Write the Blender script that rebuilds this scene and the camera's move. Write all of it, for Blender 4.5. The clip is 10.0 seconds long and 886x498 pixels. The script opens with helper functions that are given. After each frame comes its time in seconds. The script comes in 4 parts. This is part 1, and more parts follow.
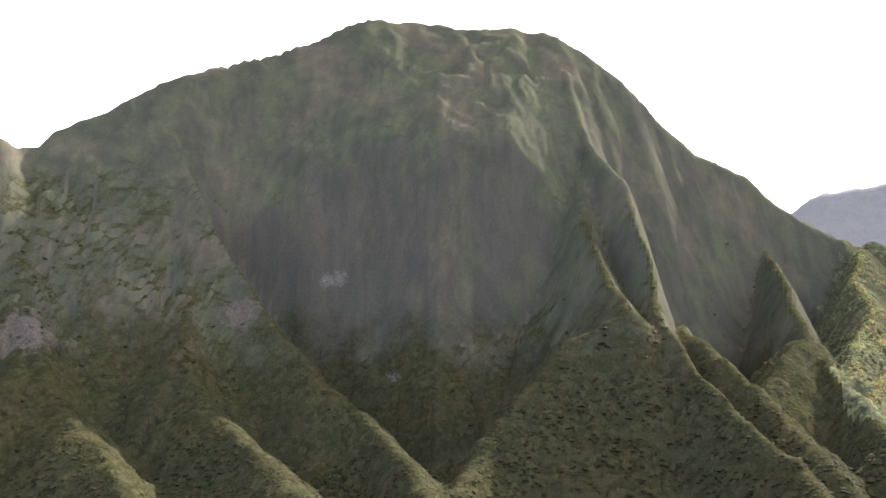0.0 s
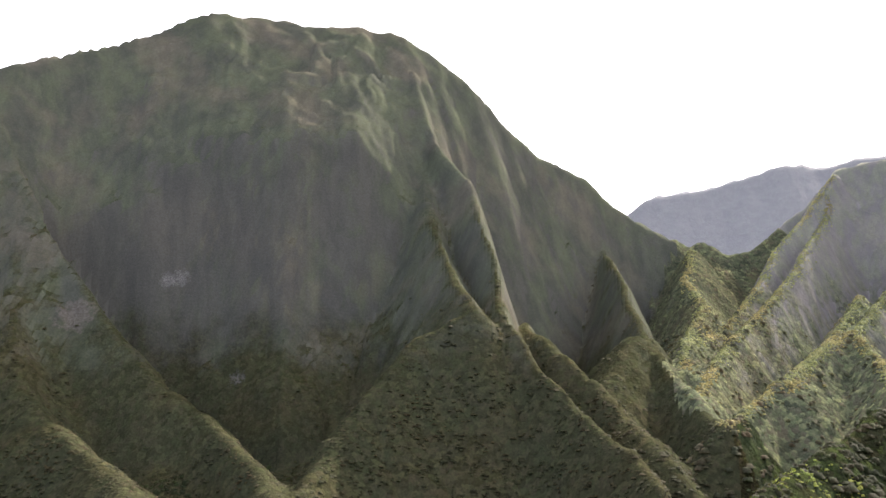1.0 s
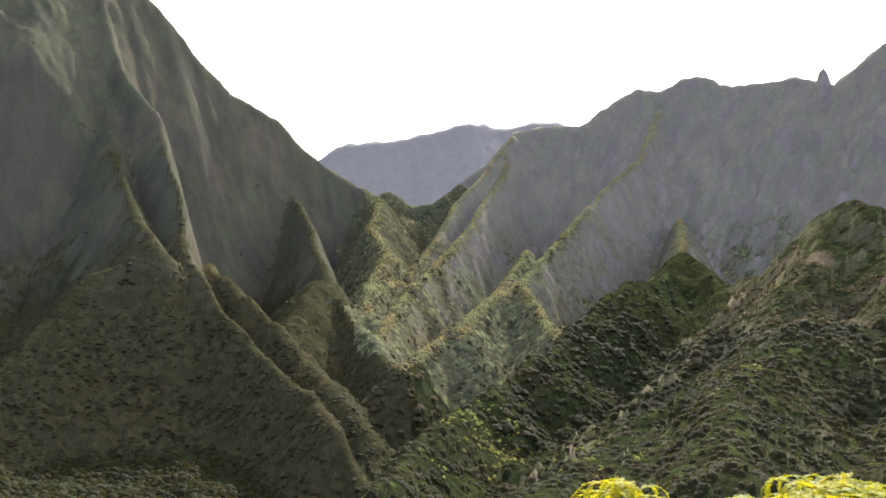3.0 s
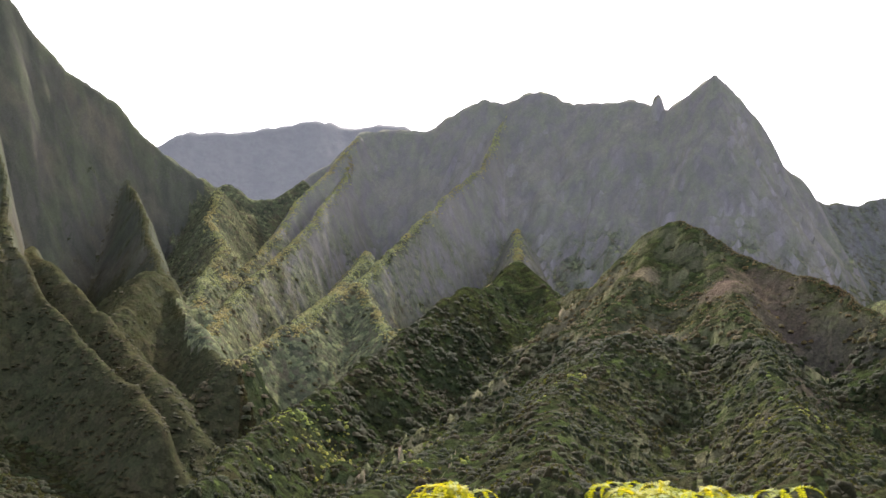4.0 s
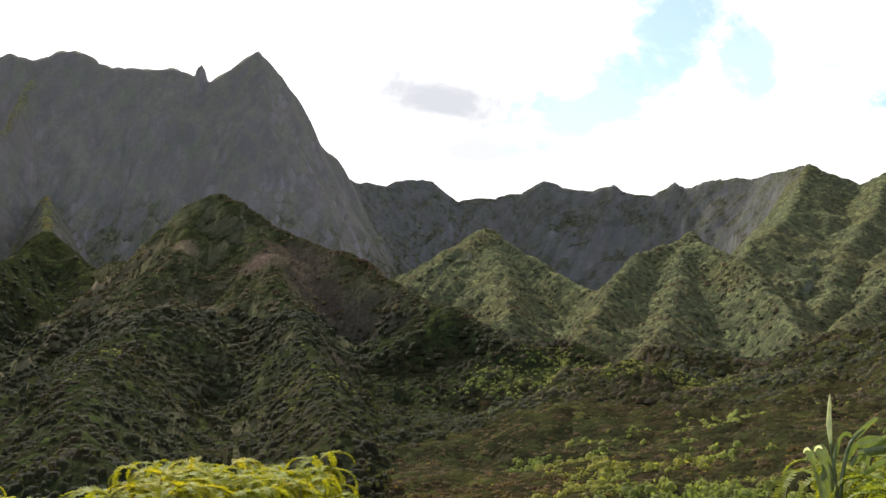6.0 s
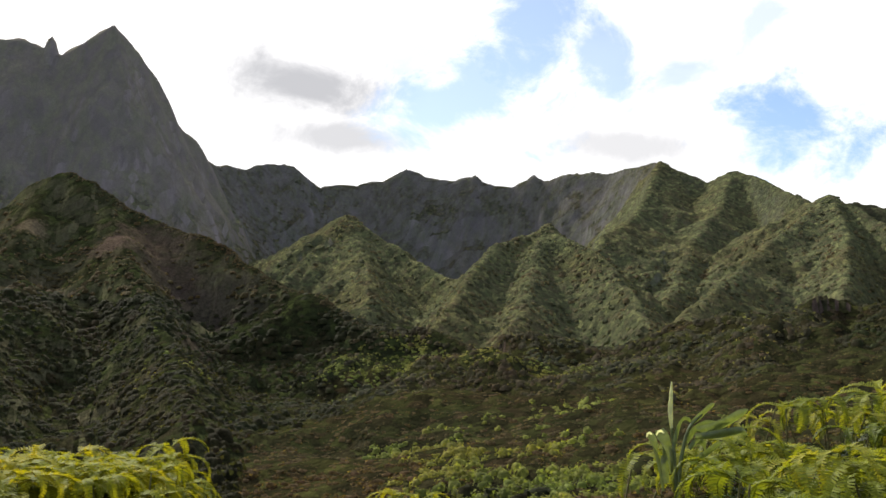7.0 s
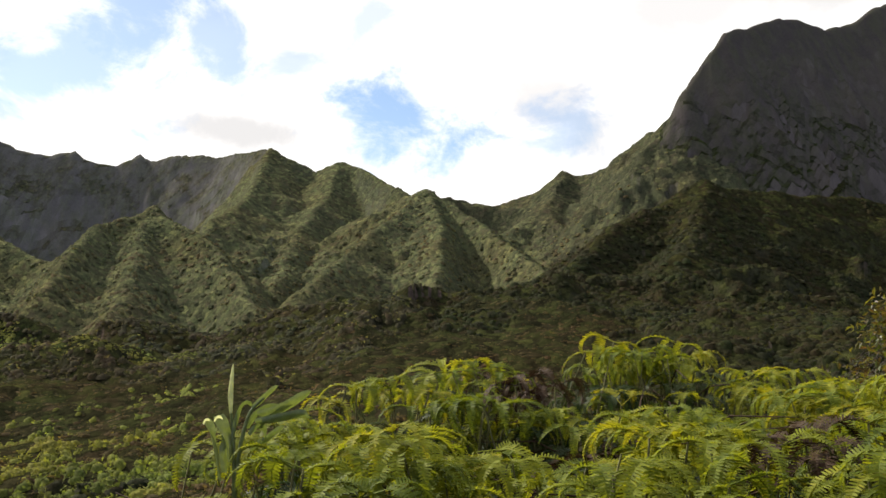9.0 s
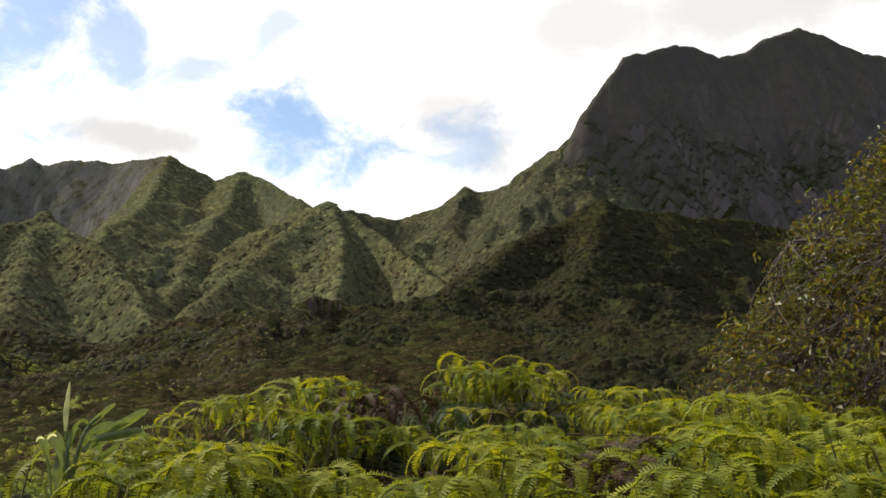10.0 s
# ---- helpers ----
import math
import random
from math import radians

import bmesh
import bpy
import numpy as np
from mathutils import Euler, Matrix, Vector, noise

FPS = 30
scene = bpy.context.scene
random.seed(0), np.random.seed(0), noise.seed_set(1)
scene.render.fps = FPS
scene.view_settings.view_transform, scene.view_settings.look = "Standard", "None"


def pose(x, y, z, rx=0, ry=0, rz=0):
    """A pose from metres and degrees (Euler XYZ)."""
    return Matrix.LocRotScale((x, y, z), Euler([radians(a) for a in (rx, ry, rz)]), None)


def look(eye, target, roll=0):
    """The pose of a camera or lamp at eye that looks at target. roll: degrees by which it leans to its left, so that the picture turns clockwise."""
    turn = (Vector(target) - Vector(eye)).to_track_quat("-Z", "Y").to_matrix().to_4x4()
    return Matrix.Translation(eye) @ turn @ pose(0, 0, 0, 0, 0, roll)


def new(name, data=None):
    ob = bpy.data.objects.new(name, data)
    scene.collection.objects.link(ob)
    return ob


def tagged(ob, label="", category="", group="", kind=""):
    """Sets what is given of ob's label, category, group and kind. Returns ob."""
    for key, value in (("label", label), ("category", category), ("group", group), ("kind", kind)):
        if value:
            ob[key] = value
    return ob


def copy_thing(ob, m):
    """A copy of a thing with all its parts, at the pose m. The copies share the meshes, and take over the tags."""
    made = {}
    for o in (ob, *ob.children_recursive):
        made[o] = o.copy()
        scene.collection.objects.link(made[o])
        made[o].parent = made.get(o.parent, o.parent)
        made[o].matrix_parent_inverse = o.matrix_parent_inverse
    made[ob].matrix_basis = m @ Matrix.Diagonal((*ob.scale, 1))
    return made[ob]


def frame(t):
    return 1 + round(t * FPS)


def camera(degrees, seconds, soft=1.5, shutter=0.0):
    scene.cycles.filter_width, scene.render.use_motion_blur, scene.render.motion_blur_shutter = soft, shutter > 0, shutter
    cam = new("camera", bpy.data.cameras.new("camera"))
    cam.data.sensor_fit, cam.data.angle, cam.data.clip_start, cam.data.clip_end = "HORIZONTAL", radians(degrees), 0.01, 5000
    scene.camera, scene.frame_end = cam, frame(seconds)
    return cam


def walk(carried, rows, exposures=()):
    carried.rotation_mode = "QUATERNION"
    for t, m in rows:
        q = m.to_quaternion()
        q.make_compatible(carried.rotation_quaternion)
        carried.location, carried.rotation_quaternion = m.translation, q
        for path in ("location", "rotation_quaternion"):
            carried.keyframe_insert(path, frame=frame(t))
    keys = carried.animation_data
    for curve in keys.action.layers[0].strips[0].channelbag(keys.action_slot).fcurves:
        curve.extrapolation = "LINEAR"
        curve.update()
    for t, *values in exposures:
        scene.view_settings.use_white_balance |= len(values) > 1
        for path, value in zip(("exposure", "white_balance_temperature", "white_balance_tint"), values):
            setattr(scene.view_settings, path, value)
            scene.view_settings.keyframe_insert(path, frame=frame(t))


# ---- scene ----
EXPOSURES = [(0.0, 2.42, 6300, 16), (1.2, 2.28, 6300, 16), (2.7, 2.06, 6200, 16), (5.0, 1.70, 6200, 13), (7.0, 0.82, 6400, 12), (8.5, 0.85, 6600, 12), (10.0, 0.75, 6600, 11)]
cam = camera(47.89, 10.0, soft=1.6)
PATH = [
    (0, pose(-0.017, -0.002, 1.600, 100.630, -0.891, 3.636)),
    (0.5, pose(-0.019, -0.002, 1.600, 101.341, 0.039, 0.125)),
    (1, pose(-0.024, -0.002, 1.600, 100.615, 0.553, -5.024)),
    (1.5, pose(-0.031, -0.003, 1.600, 99.078, 0.526, -8.811)),
    (2, pose(-0.043, -0.004, 1.601, 97.774, 0.916, -11.679)),
    (2.5, pose(-0.060, -0.006, 1.601, 96.960, 0.885, -17.136)),
    (2.7, pose(-0.070, -0.007, 1.601, 97.142, 0.550, -19.764)),
    (3.8, pose(-0.142, -0.014, 1.602, 96.998, -1.068, -30.171)),
    (4, pose(-0.128, -0.023, 1.607, 97.409, -1.724, -32.536)),
    (4.5, pose(-0.100, -0.000, 1.602, 97.010, -0.985, -41.261)),
    (5, pose(-0.070, 0.042, 1.604, 96.774, -0.023, -48.700)),
    (5.5, pose(-0.027, 0.079, 1.603, 96.649, 0.425, -53.182)),
    (5.7, pose(-0.022, 0.074, 1.603, 96.409, 0.494, -55.295)),
    (6.8, pose(0.002, 0.067, 1.602, 95.724, -0.206, -65.099)),
    (7, pose(-0.027, 0.061, 1.600, 95.434, -0.073, -66.469)),
    (7.5, pose(-0.041, 0.022, 1.604, 94.852, 0.569, -72.331)),
    (8, pose(0.142, 0.039, 1.586, 94.946, 0.052, -79.065)),
    (8.5, pose(0.219, 0.039, 1.575, 94.568, 0.365, -84.531)),
    (9, pose(0.213, -0.022, 1.583, 94.557, 0.355, -88.727)),
    (9.5, pose(0.166, -0.111, 1.598, 95.319, -0.188, -91.886)),
    (10, pose(0.093, -0.211, 1.606, 95.352, -0.322, -94.446)),
]
walk(cam, PATH, EXPOSURES)


# World, sun and exposure
SUN_BEARING, SUN_HEIGHT = 37.0, 39.0      # degrees clockwise from +y, and above the horizon
SUN_STRENGTH = 5.0


def towards(bearing, height):
    b, e = radians(bearing), radians(height)
    return Vector((math.sin(b) * math.cos(e), math.cos(b) * math.cos(e), math.sin(e)))


sun = new("sun", bpy.data.lights.new("sun", "SUN"))
sun.data.energy, sun.data.angle, sun.data.color = SUN_STRENGTH, radians(0.6), (1.0, 0.93, 0.80)
sun.matrix_world = look((0, 0, 900), Vector((0, 0, 900)) - towards(SUN_BEARING, SUN_HEIGHT))


class Nodes:
    """Short writing for node trees."""

    def __init__(self, tree):
        self.tree = tree
        tree.nodes.clear()

    def add(self, kind, links=None, **props):
        n = self.tree.nodes.new(kind)
        for key, value in props.items():
            setattr(n, key, value)
        for key, value in (links or {}).items():
            if isinstance(value, bpy.types.NodeSocket):
                self.tree.links.new(value, n.inputs[key])
            else:
                n.inputs[key].default_value = value
        return n

    def math(self, op, a, b=0.0, c=0.0, clamp=False):
        return self.add("ShaderNodeMath", {0: a, 1: b, 2: c}, operation=op, use_clamp=clamp).outputs[0]

    def vmath(self, op, a, b=(0, 0, 0)):
        n = self.add("ShaderNodeVectorMath", {0: a, 1: b}, operation=op)
        return n.outputs["Value"] if op in ("DOT_PRODUCT", "LENGTH", "DISTANCE") else n.outputs["Vector"]

    def mix(self, f, a, b, blend="MIX"):
        n = self.add("ShaderNodeMix", data_type="RGBA", blend_type=blend)
        for socket, value in ((n.inputs[0], f), (n.inputs[6], a), (n.inputs[7], b)):
            if isinstance(value, bpy.types.NodeSocket):
                self.tree.links.new(value, socket)
            else:
                socket.default_value = value if isinstance(value, (int, float)) else (*value, 1.0)
        return n.outputs[2]

    def noise(self, vector, scale, detail=4.0, rough=0.55, warp=0.0):
        return self.add("ShaderNodeTexNoise", {"Vector": vector, "Scale": scale, "Detail": detail, "Roughness": rough,
                                               "Distortion": warp}).outputs["Fac"]

    def step(self, value, low, high, to_low=0.0, to_high=1.0):
        return self.add("ShaderNodeMapRange", {"Value": value, "From Min": low, "From Max": high, "To Min": to_low,
                                               "To Max": to_high}, interpolation_type="SMOOTHSTEP").outputs["Result"]


def build_sky():
    world = bpy.data.worlds.new("sky")
    world.use_nodes = True
    scene.world = world
    n = Nodes(world.node_tree)
    way = n.add("ShaderNodeTexCoord").outputs["Generated"]
    sky = n.add("ShaderNodeTexSky", sky_type="NISHITA", sun_disc=False, sun_elevation=radians(SUN_HEIGHT),
                sun_rotation=radians(SUN_BEARING), air_density=1.0, dust_density=0.4)
    broken = n.math("SUBTRACT", n.noise(n.vmath("MULTIPLY", way, (1, 1, 1.4)), 11.0, 8.0, 0.66, 0.3), 0.5)

    def patches(rows, ragged):
        """Patches of sky: bearing, height, half width, half height and lean, all in degrees, and strength."""
        total = None
        for bearing, height, wide, high, lean, much in rows:
            c = towards(bearing, height)
            right = Vector((math.cos(radians(bearing)), -math.sin(radians(bearing)), 0))
            up = right.cross(c)
            cl, sl = math.cos(radians(lean)), math.sin(radians(lean))
            u = n.math("DIVIDE", n.vmath("DOT_PRODUCT", way, right * cl + up * sl), math.tan(radians(wide)))
            v = n.math("DIVIDE", n.vmath("DOT_PRODUCT", way, up * cl - right * sl), math.tan(radians(high)))
            inside = n.math("SUBTRACT", 1.0, n.math("SQRT", n.math("ADD", n.math("MULTIPLY", u, u), n.math("MULTIPLY", v, v))))
            edge = n.math("ADD", inside, n.math("MULTIPLY", broken, ragged))
            hole = n.math("MULTIPLY", n.step(edge, -0.3, 0.7, 0.0, much), n.step(n.vmath("DOT_PRODUCT", way, c), 0.3, 0.5))
            total = hole if total is None else n.math("MAXIMUM", total, hole)
        return total

    blue, grey = patches(GAPS, 3.2), patches(GREYS, 1.8)
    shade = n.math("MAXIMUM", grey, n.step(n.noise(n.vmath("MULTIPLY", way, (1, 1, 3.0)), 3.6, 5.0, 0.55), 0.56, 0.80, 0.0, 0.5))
    sunward = n.vmath("DOT_PRODUCT", way, towards(SUN_BEARING, SUN_HEIGHT))
    near_sun = n.step(sunward, 0.88, 0.995)
    cloud = n.mix(n.math("MULTIPLY", shade, n.math("SUBTRACT", 1.0, near_sun)), (1.12, 1.11, 1.08), (0.36, 0.365, 0.38))
    cloud = n.mix(near_sun, cloud, (2.2, 2.1, 1.9))
    cloud = n.mix(n.step(n.vmath("DOT_PRODUCT", way, towards(SUN_BEARING, 0)), -0.7, 0.25), n.mix(1.0, cloud, (0.82, 0.88, 1.0), "MULTIPLY"), cloud)
    clear = n.mix(1.0, sky.outputs[0], SKY_GAIN, "MULTIPLY")
    behind = n.math("ADD", n.vmath("DOT_PRODUCT", way, towards(228, 15)), n.math("MULTIPLY", broken, 1.2))
    both = n.mix(n.math("MAXIMUM", blue, n.step(behind, 0.15, 0.6, 0.0, 0.5)), cloud, clear)
    back = n.add("ShaderNodeBackground", {"Color": both, "Strength": 0.75})
    n.add("ShaderNodeOutputWorld", {"Surface": back.outputs[0]})


SKY_GAIN = (0.100, 0.103, 0.110)
GAPS = [(71.8, 18.6, 4.6, 6.5, -14, 0.9), (67.4, 14.0, 4.4, 2.6, 22, 0.85), (76.0, 16.2, 3.6, 2.4, -25, 0.8), (80.3, 15.1, 2.4, 1.4, 0, 0.6),
        (84.2, 17.2, 2.6, 1.4, 50, 0.55), (86.6, 11.9, 5.0, 2.7, -22, 1.0), (96.3, 11.1, 3.6, 2.2, 25, 0.65), (64.5, 16.4, 2.8, 1.3, 0, 0.5), (71.0, 29.0, 6.0, 7.0, 10, 1.0)]
GREYS = [(58.3, 14.6, 5.2, 2.2, 0, 0.85), (59.8, 11.8, 5.5, 1.2, -5, 0.7), (76.8, 11.3, 4.5, 1.3, -5, 0.6), (95.2, 13.0, 3.6, 2.6, 0, 0.5), (103.0, 18.2, 5.5, 2.6, 0, 0.5),
         (112.0, 18.6, 8.0, 3.0, 0, 0.55), (97.5, 11.0, 2.5, 3.5, -20, 0.5)]
build_sky()


# Materials
def material(name, rough=0.9):
    m = bpy.data.materials.new(name)
    m.use_nodes = True
    return m, Nodes(m.node_tree)


def finish(n, colour, rough=0.9, relief=None, depth=0.1, strength=0.6, shine=0.3, through_colour=None, amount=0.0, metal=0.0, sheen=0.0):
    links = {"Base Color": colour, "Roughness": rough, "Specular IOR Level": shine, "Metallic": metal, "Sheen Weight": sheen, "Sheen Roughness": 0.5, "Sheen Tint": (0.9, 0.9, 1.0, 1.0)}
    normal = None
    if relief is not None:
        normal = n.add("ShaderNodeBump", {"Height": relief, "Distance": depth, "Strength": strength}).outputs[0]
        links["Normal"] = normal
    surface = n.add("ShaderNodeBsdfPrincipled", links).outputs[0]
    if amount:
        thin = {"Color": through_colour}
        if normal is not None:
            thin["Normal"] = normal
        surface = n.add("ShaderNodeMixShader", {0: amount, 1: surface, 2: n.add("ShaderNodeBsdfTranslucent", thin).outputs[0]}).outputs[0]
    n.add("ShaderNodeOutputMaterial", {"Surface": surface})


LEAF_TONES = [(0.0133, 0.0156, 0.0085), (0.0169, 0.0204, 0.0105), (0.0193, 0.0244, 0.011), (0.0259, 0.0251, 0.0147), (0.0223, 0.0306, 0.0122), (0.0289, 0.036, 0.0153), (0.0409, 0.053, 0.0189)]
# paler, bluer leaves: distance haze is put into these tones
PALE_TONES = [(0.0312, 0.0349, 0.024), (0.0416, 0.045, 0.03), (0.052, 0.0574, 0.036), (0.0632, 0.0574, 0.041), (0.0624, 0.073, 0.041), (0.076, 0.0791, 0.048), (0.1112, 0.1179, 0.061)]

# darker leaf tones that hold the shade over the great mountain's foot
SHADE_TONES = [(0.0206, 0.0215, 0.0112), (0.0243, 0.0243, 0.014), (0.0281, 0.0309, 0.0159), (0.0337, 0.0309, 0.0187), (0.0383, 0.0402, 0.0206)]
# the pale tones brightened: sunlight on the spurs' crowns put into the colour
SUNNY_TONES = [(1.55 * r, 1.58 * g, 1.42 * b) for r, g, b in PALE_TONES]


def tones(n, fac, shades):
    ramp = n.add("ShaderNodeValToRGB", {0: fac})
    ramp.color_ramp.elements[0].color, ramp.color_ramp.elements[1].color = (*shades[0], 1), (*shades[-1], 1)
    for i, shade in enumerate(shades[1:-1]):
        ramp.color_ramp.elements.new((i + 1) / (len(shades) - 1)).color = (*shade, 1)
    return ramp.outputs[0]


def slope_material(name, dark, green, dry, rock, rocky=0.6, dryness=0.5, wooded=0.60, crowns=0.21, treeline=150.0, contrast=1.0, shades=LEAF_TONES, scars=(), patch=0.06, soil=0.0, foot=None, ground=0.6, bump=1.0):
    """A jungle-covered slope: small treetops and scrub, mossy cliffs, and bare rock where it is steepest."""
    m, n = material(name)
    where = n.add("ShaderNodeTexCoord").outputs["Object"]
    geometry = n.add("ShaderNodeNewGeometry")
    tall = n.vmath("MULTIPLY", where, (1, 1, 0.35))
    big = n.noise(where, 0.011, 5.0, 0.6)
    mid = n.noise(tall, patch, 5.0, 0.62, 0.4)
    fine = n.noise(where, 0.5, 4.0, 0.7)
    streak = n.noise(n.vmath("MULTIPLY", where, (1, 1, 0.16)), 0.05, 5.0, 0.6, 0.8)
    upright = n.add("ShaderNodeSeparateXYZ", {0: geometry.outputs["True Normal"]}).outputs[2]
    colour = n.mix(n.step(mid, 0.36, 0.66), dark, green)
    colour = n.mix(n.math("MULTIPLY", n.step(big, 0.46, 0.66), dryness), colour, dry)
    steep = n.math("ADD", n.math("SUBTRACT", 1.0, upright), n.math("MULTIPLY", n.math("SUBTRACT", n.noise(tall, 0.035, 6.0, 0.68), 0.5), 0.75))
    colour = n.mix(n.step(steep, rocky, rocky + 0.2, 0.0, 0.85), colour, rock)
    colour = n.mix(n.step(streak, 0.35, 0.65), n.mix(0.8 * contrast, colour, n.mix(1.0, colour, (0.70, 0.71, 0.73), "MULTIPLY")), n.mix(0.8 * contrast, colour, n.mix(1.0, colour, (1.16, 1.15, 1.1), "MULTIPLY")))
    low, high = 1 - 0.3 * contrast, 1 + 0.22 * contrast
    colour = n.mix(n.step(fine, 0.3, 0.75), n.mix(1.0, colour, (low, low, low), "MULTIPLY"), n.mix(1.0, colour, (high, high, high), "MULTIPLY"))
    # treetops
    bent = n.vmath("ADD", where, n.add("ShaderNodeVectorMath", {0: n.add("ShaderNodeTexNoise", {"Vector": where, "Scale": 0.35, "Detail": 5.0}).outputs["Color"], "Scale": 5.0}, operation="SCALE").outputs[0])
    cells = n.add("ShaderNodeTexVoronoi", {"Vector": bent, "Scale": crowns, "Randomness": 1.0})
    tone = n.add("ShaderNodeSeparateColor", {0: cells.outputs["Color"]}).outputs[0]
    leaf = tones(n, tone, shades)
    leaf = n.mix(n.step(big, 0.44, 0.62), leaf, n.mix(1.0, leaf, (1.07, 0.98, 0.93), "MULTIPLY"))
    leaf = n.mix(n.step(fine, 0.3, 0.72), n.mix(1.0, leaf, (0.7, 0.7, 0.7), "MULTIPLY"), n.mix(1.0, leaf, (1.25, 1.25, 1.15), "MULTIPLY"))
    above = n.add("ShaderNodeSeparateXYZ", {0: where}).outputs[2]
    wood = n.step(n.math("ADD", upright, n.math("MULTIPLY", n.math("SUBTRACT", mid, 0.5), 0.6)), wooded - 0.28, wooded + 0.16)
    wood = n.math("MULTIPLY", wood, n.step(n.math("ADD", above, n.math("MULTIPLY", n.math("SUBTRACT", big, 0.5), 220.0)), treeline, treeline + 70, 1.0, 0.25))
    # The ground factor paints the shade between treetops into the leaf colour.
    colour = n.mix(wood, colour, n.mix(1.0, leaf, (ground, ground, ground), "MULTIPLY"))
    if foot is not None:
        # the scrub closes over the foot of the cliffs
        low_down = n.step(n.math("ADD", above, n.math("MULTIPLY", n.math("SUBTRACT", n.noise(where, 0.02, 6.0, 0.65), 0.5), 190.0)), foot - 35, foot + 45, 0.9, 0.0)
        colour = n.mix(low_down, colour, n.mix(1.0, leaf, (ground, ground, ground), "MULTIPLY"))
    for x, y, z, r, bare in scars:
        away = n.math("DIVIDE", n.vmath("DISTANCE", where, (x, y, z)), r)
        spot = n.step(n.math("ADD", away, n.math("MULTIPLY", n.math("SUBTRACT", n.noise(where, 2.6 / r, 6.0, 0.7), 0.5), 2.6)), 0.45, 1.15, 0.62, 0.0)
        colour = n.mix(spot, colour, n.mix(n.step(fine, 0.3, 0.75), tuple(0.55 * k for k in bare), tuple(1.3 * k for k in bare)))
        wood = n.math("MULTIPLY", wood, n.math("SUBTRACT", 1.0, spot))
    if soil:
        # trodden earth, litter and moss within a stone's throw
        near = n.step(n.vmath("LENGTH", where), soil, soil * 2.2, 1.0, 0.0)
        litter = n.noise(where, 2.6, 8.0, 0.72, 0.5)
        earth = n.mix(n.step(litter, 0.38, 0.62), (0.015, 0.011, 0.007), (0.040, 0.030, 0.018))
        earth = n.mix(n.step(n.noise(where, 0.7, 6.0, 0.7), 0.46, 0.60, 0.0, 0.8), earth, n.mix(n.step(n.noise(where, 38.0, 3.0, 0.7), 0.35, 0.65), (0.014, 0.020, 0.007), (0.032, 0.040, 0.013)))
        colour = n.mix(near, colour, earth)
        wood = n.math("MULTIPLY", wood, n.math("SUBTRACT", 1.0, near))
    dome = n.math("MULTIPLY", n.math("SUBTRACT", 1.0, cells.outputs["Distance"]), n.math("MULTIPLY", wood, 0.7))
    relief = n.math("ADD", n.math("ADD", n.math("MULTIPLY", n.math("ADD", fine, n.math("MULTIPLY", n.noise(where, 1.7, 3.0, 0.7), 0.5)), 0.42), n.math("MULTIPLY", mid, 1.7)), dome)
    finish(n, colour, 1.0, relief, 1.7 * bump, 1.0, 0.0)
    return m


CLIFF_SCARS = [(-182, 1056, 169, 10, (0.125, 0.115, 0.110)), (-195, 1058, 165, 9, (0.125, 0.115, 0.110)), (-81, 1029, 184, 13, (0.096, 0.084, 0.080)), (-8, 1028, 196, 15, (0.100, 0.082, 0.074)), (-119, 1009, 64, 11, (0.100, 0.092, 0.086)),
               (-417, 838, 84, 30, (0.098, 0.083, 0.080)), (-255, 942, 112, 20, (0.090, 0.075, 0.066)), (177, 1195, 242, 20, (0.12, 0.10, 0.082)), (169, 1079, 187, 18, (0.12, 0.10, 0.082)), (170, 1034, 162, 15, (0.11, 0.094, 0.080))]
HILL_SCARS = [(539, 452, 65, 34, (0.066, 0.048, 0.038)), (519, 421, 39, 30, (0.056, 0.042, 0.034)), (505, 524, 79, 13, (0.130, 0.102, 0.068)), (509, 457, 67, 18, (0.092, 0.066, 0.052)),
              (516, 386, 16, 38, (0.034, 0.027, 0.026)), (506, 323, 8, 36, (0.030, 0.025, 0.024)), (432, 331, -1, 22, (0.050, 0.038, 0.031))]
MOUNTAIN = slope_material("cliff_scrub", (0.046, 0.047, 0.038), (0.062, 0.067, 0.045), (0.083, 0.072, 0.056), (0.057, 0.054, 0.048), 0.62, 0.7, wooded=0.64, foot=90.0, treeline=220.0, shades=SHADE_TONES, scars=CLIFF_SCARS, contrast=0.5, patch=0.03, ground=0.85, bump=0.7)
# Haze is put into this rock's colours: lifted and tinted lilac.
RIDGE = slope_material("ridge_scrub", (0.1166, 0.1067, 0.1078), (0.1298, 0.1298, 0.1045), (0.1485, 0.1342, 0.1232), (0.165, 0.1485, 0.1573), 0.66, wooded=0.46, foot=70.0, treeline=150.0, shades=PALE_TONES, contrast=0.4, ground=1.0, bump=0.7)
COL = slope_material("col_scrub", (0.0458, 0.0468, 0.0333), (0.0582, 0.0624, 0.038), (0.0615, 0.0572, 0.0416), (0.0645, 0.0588, 0.0541), 0.66, wooded=0.46, treeline=330.0, shades=PALE_TONES, ground=0.85)
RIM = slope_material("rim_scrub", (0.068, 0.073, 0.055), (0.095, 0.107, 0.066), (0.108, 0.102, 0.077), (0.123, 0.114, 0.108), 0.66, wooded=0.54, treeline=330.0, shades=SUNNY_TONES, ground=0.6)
# The rim's lilac grey carries haze in its base colour too.
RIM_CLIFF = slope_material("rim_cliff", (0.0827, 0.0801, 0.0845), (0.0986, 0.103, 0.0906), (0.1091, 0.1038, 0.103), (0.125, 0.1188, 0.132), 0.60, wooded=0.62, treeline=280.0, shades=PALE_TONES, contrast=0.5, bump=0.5)
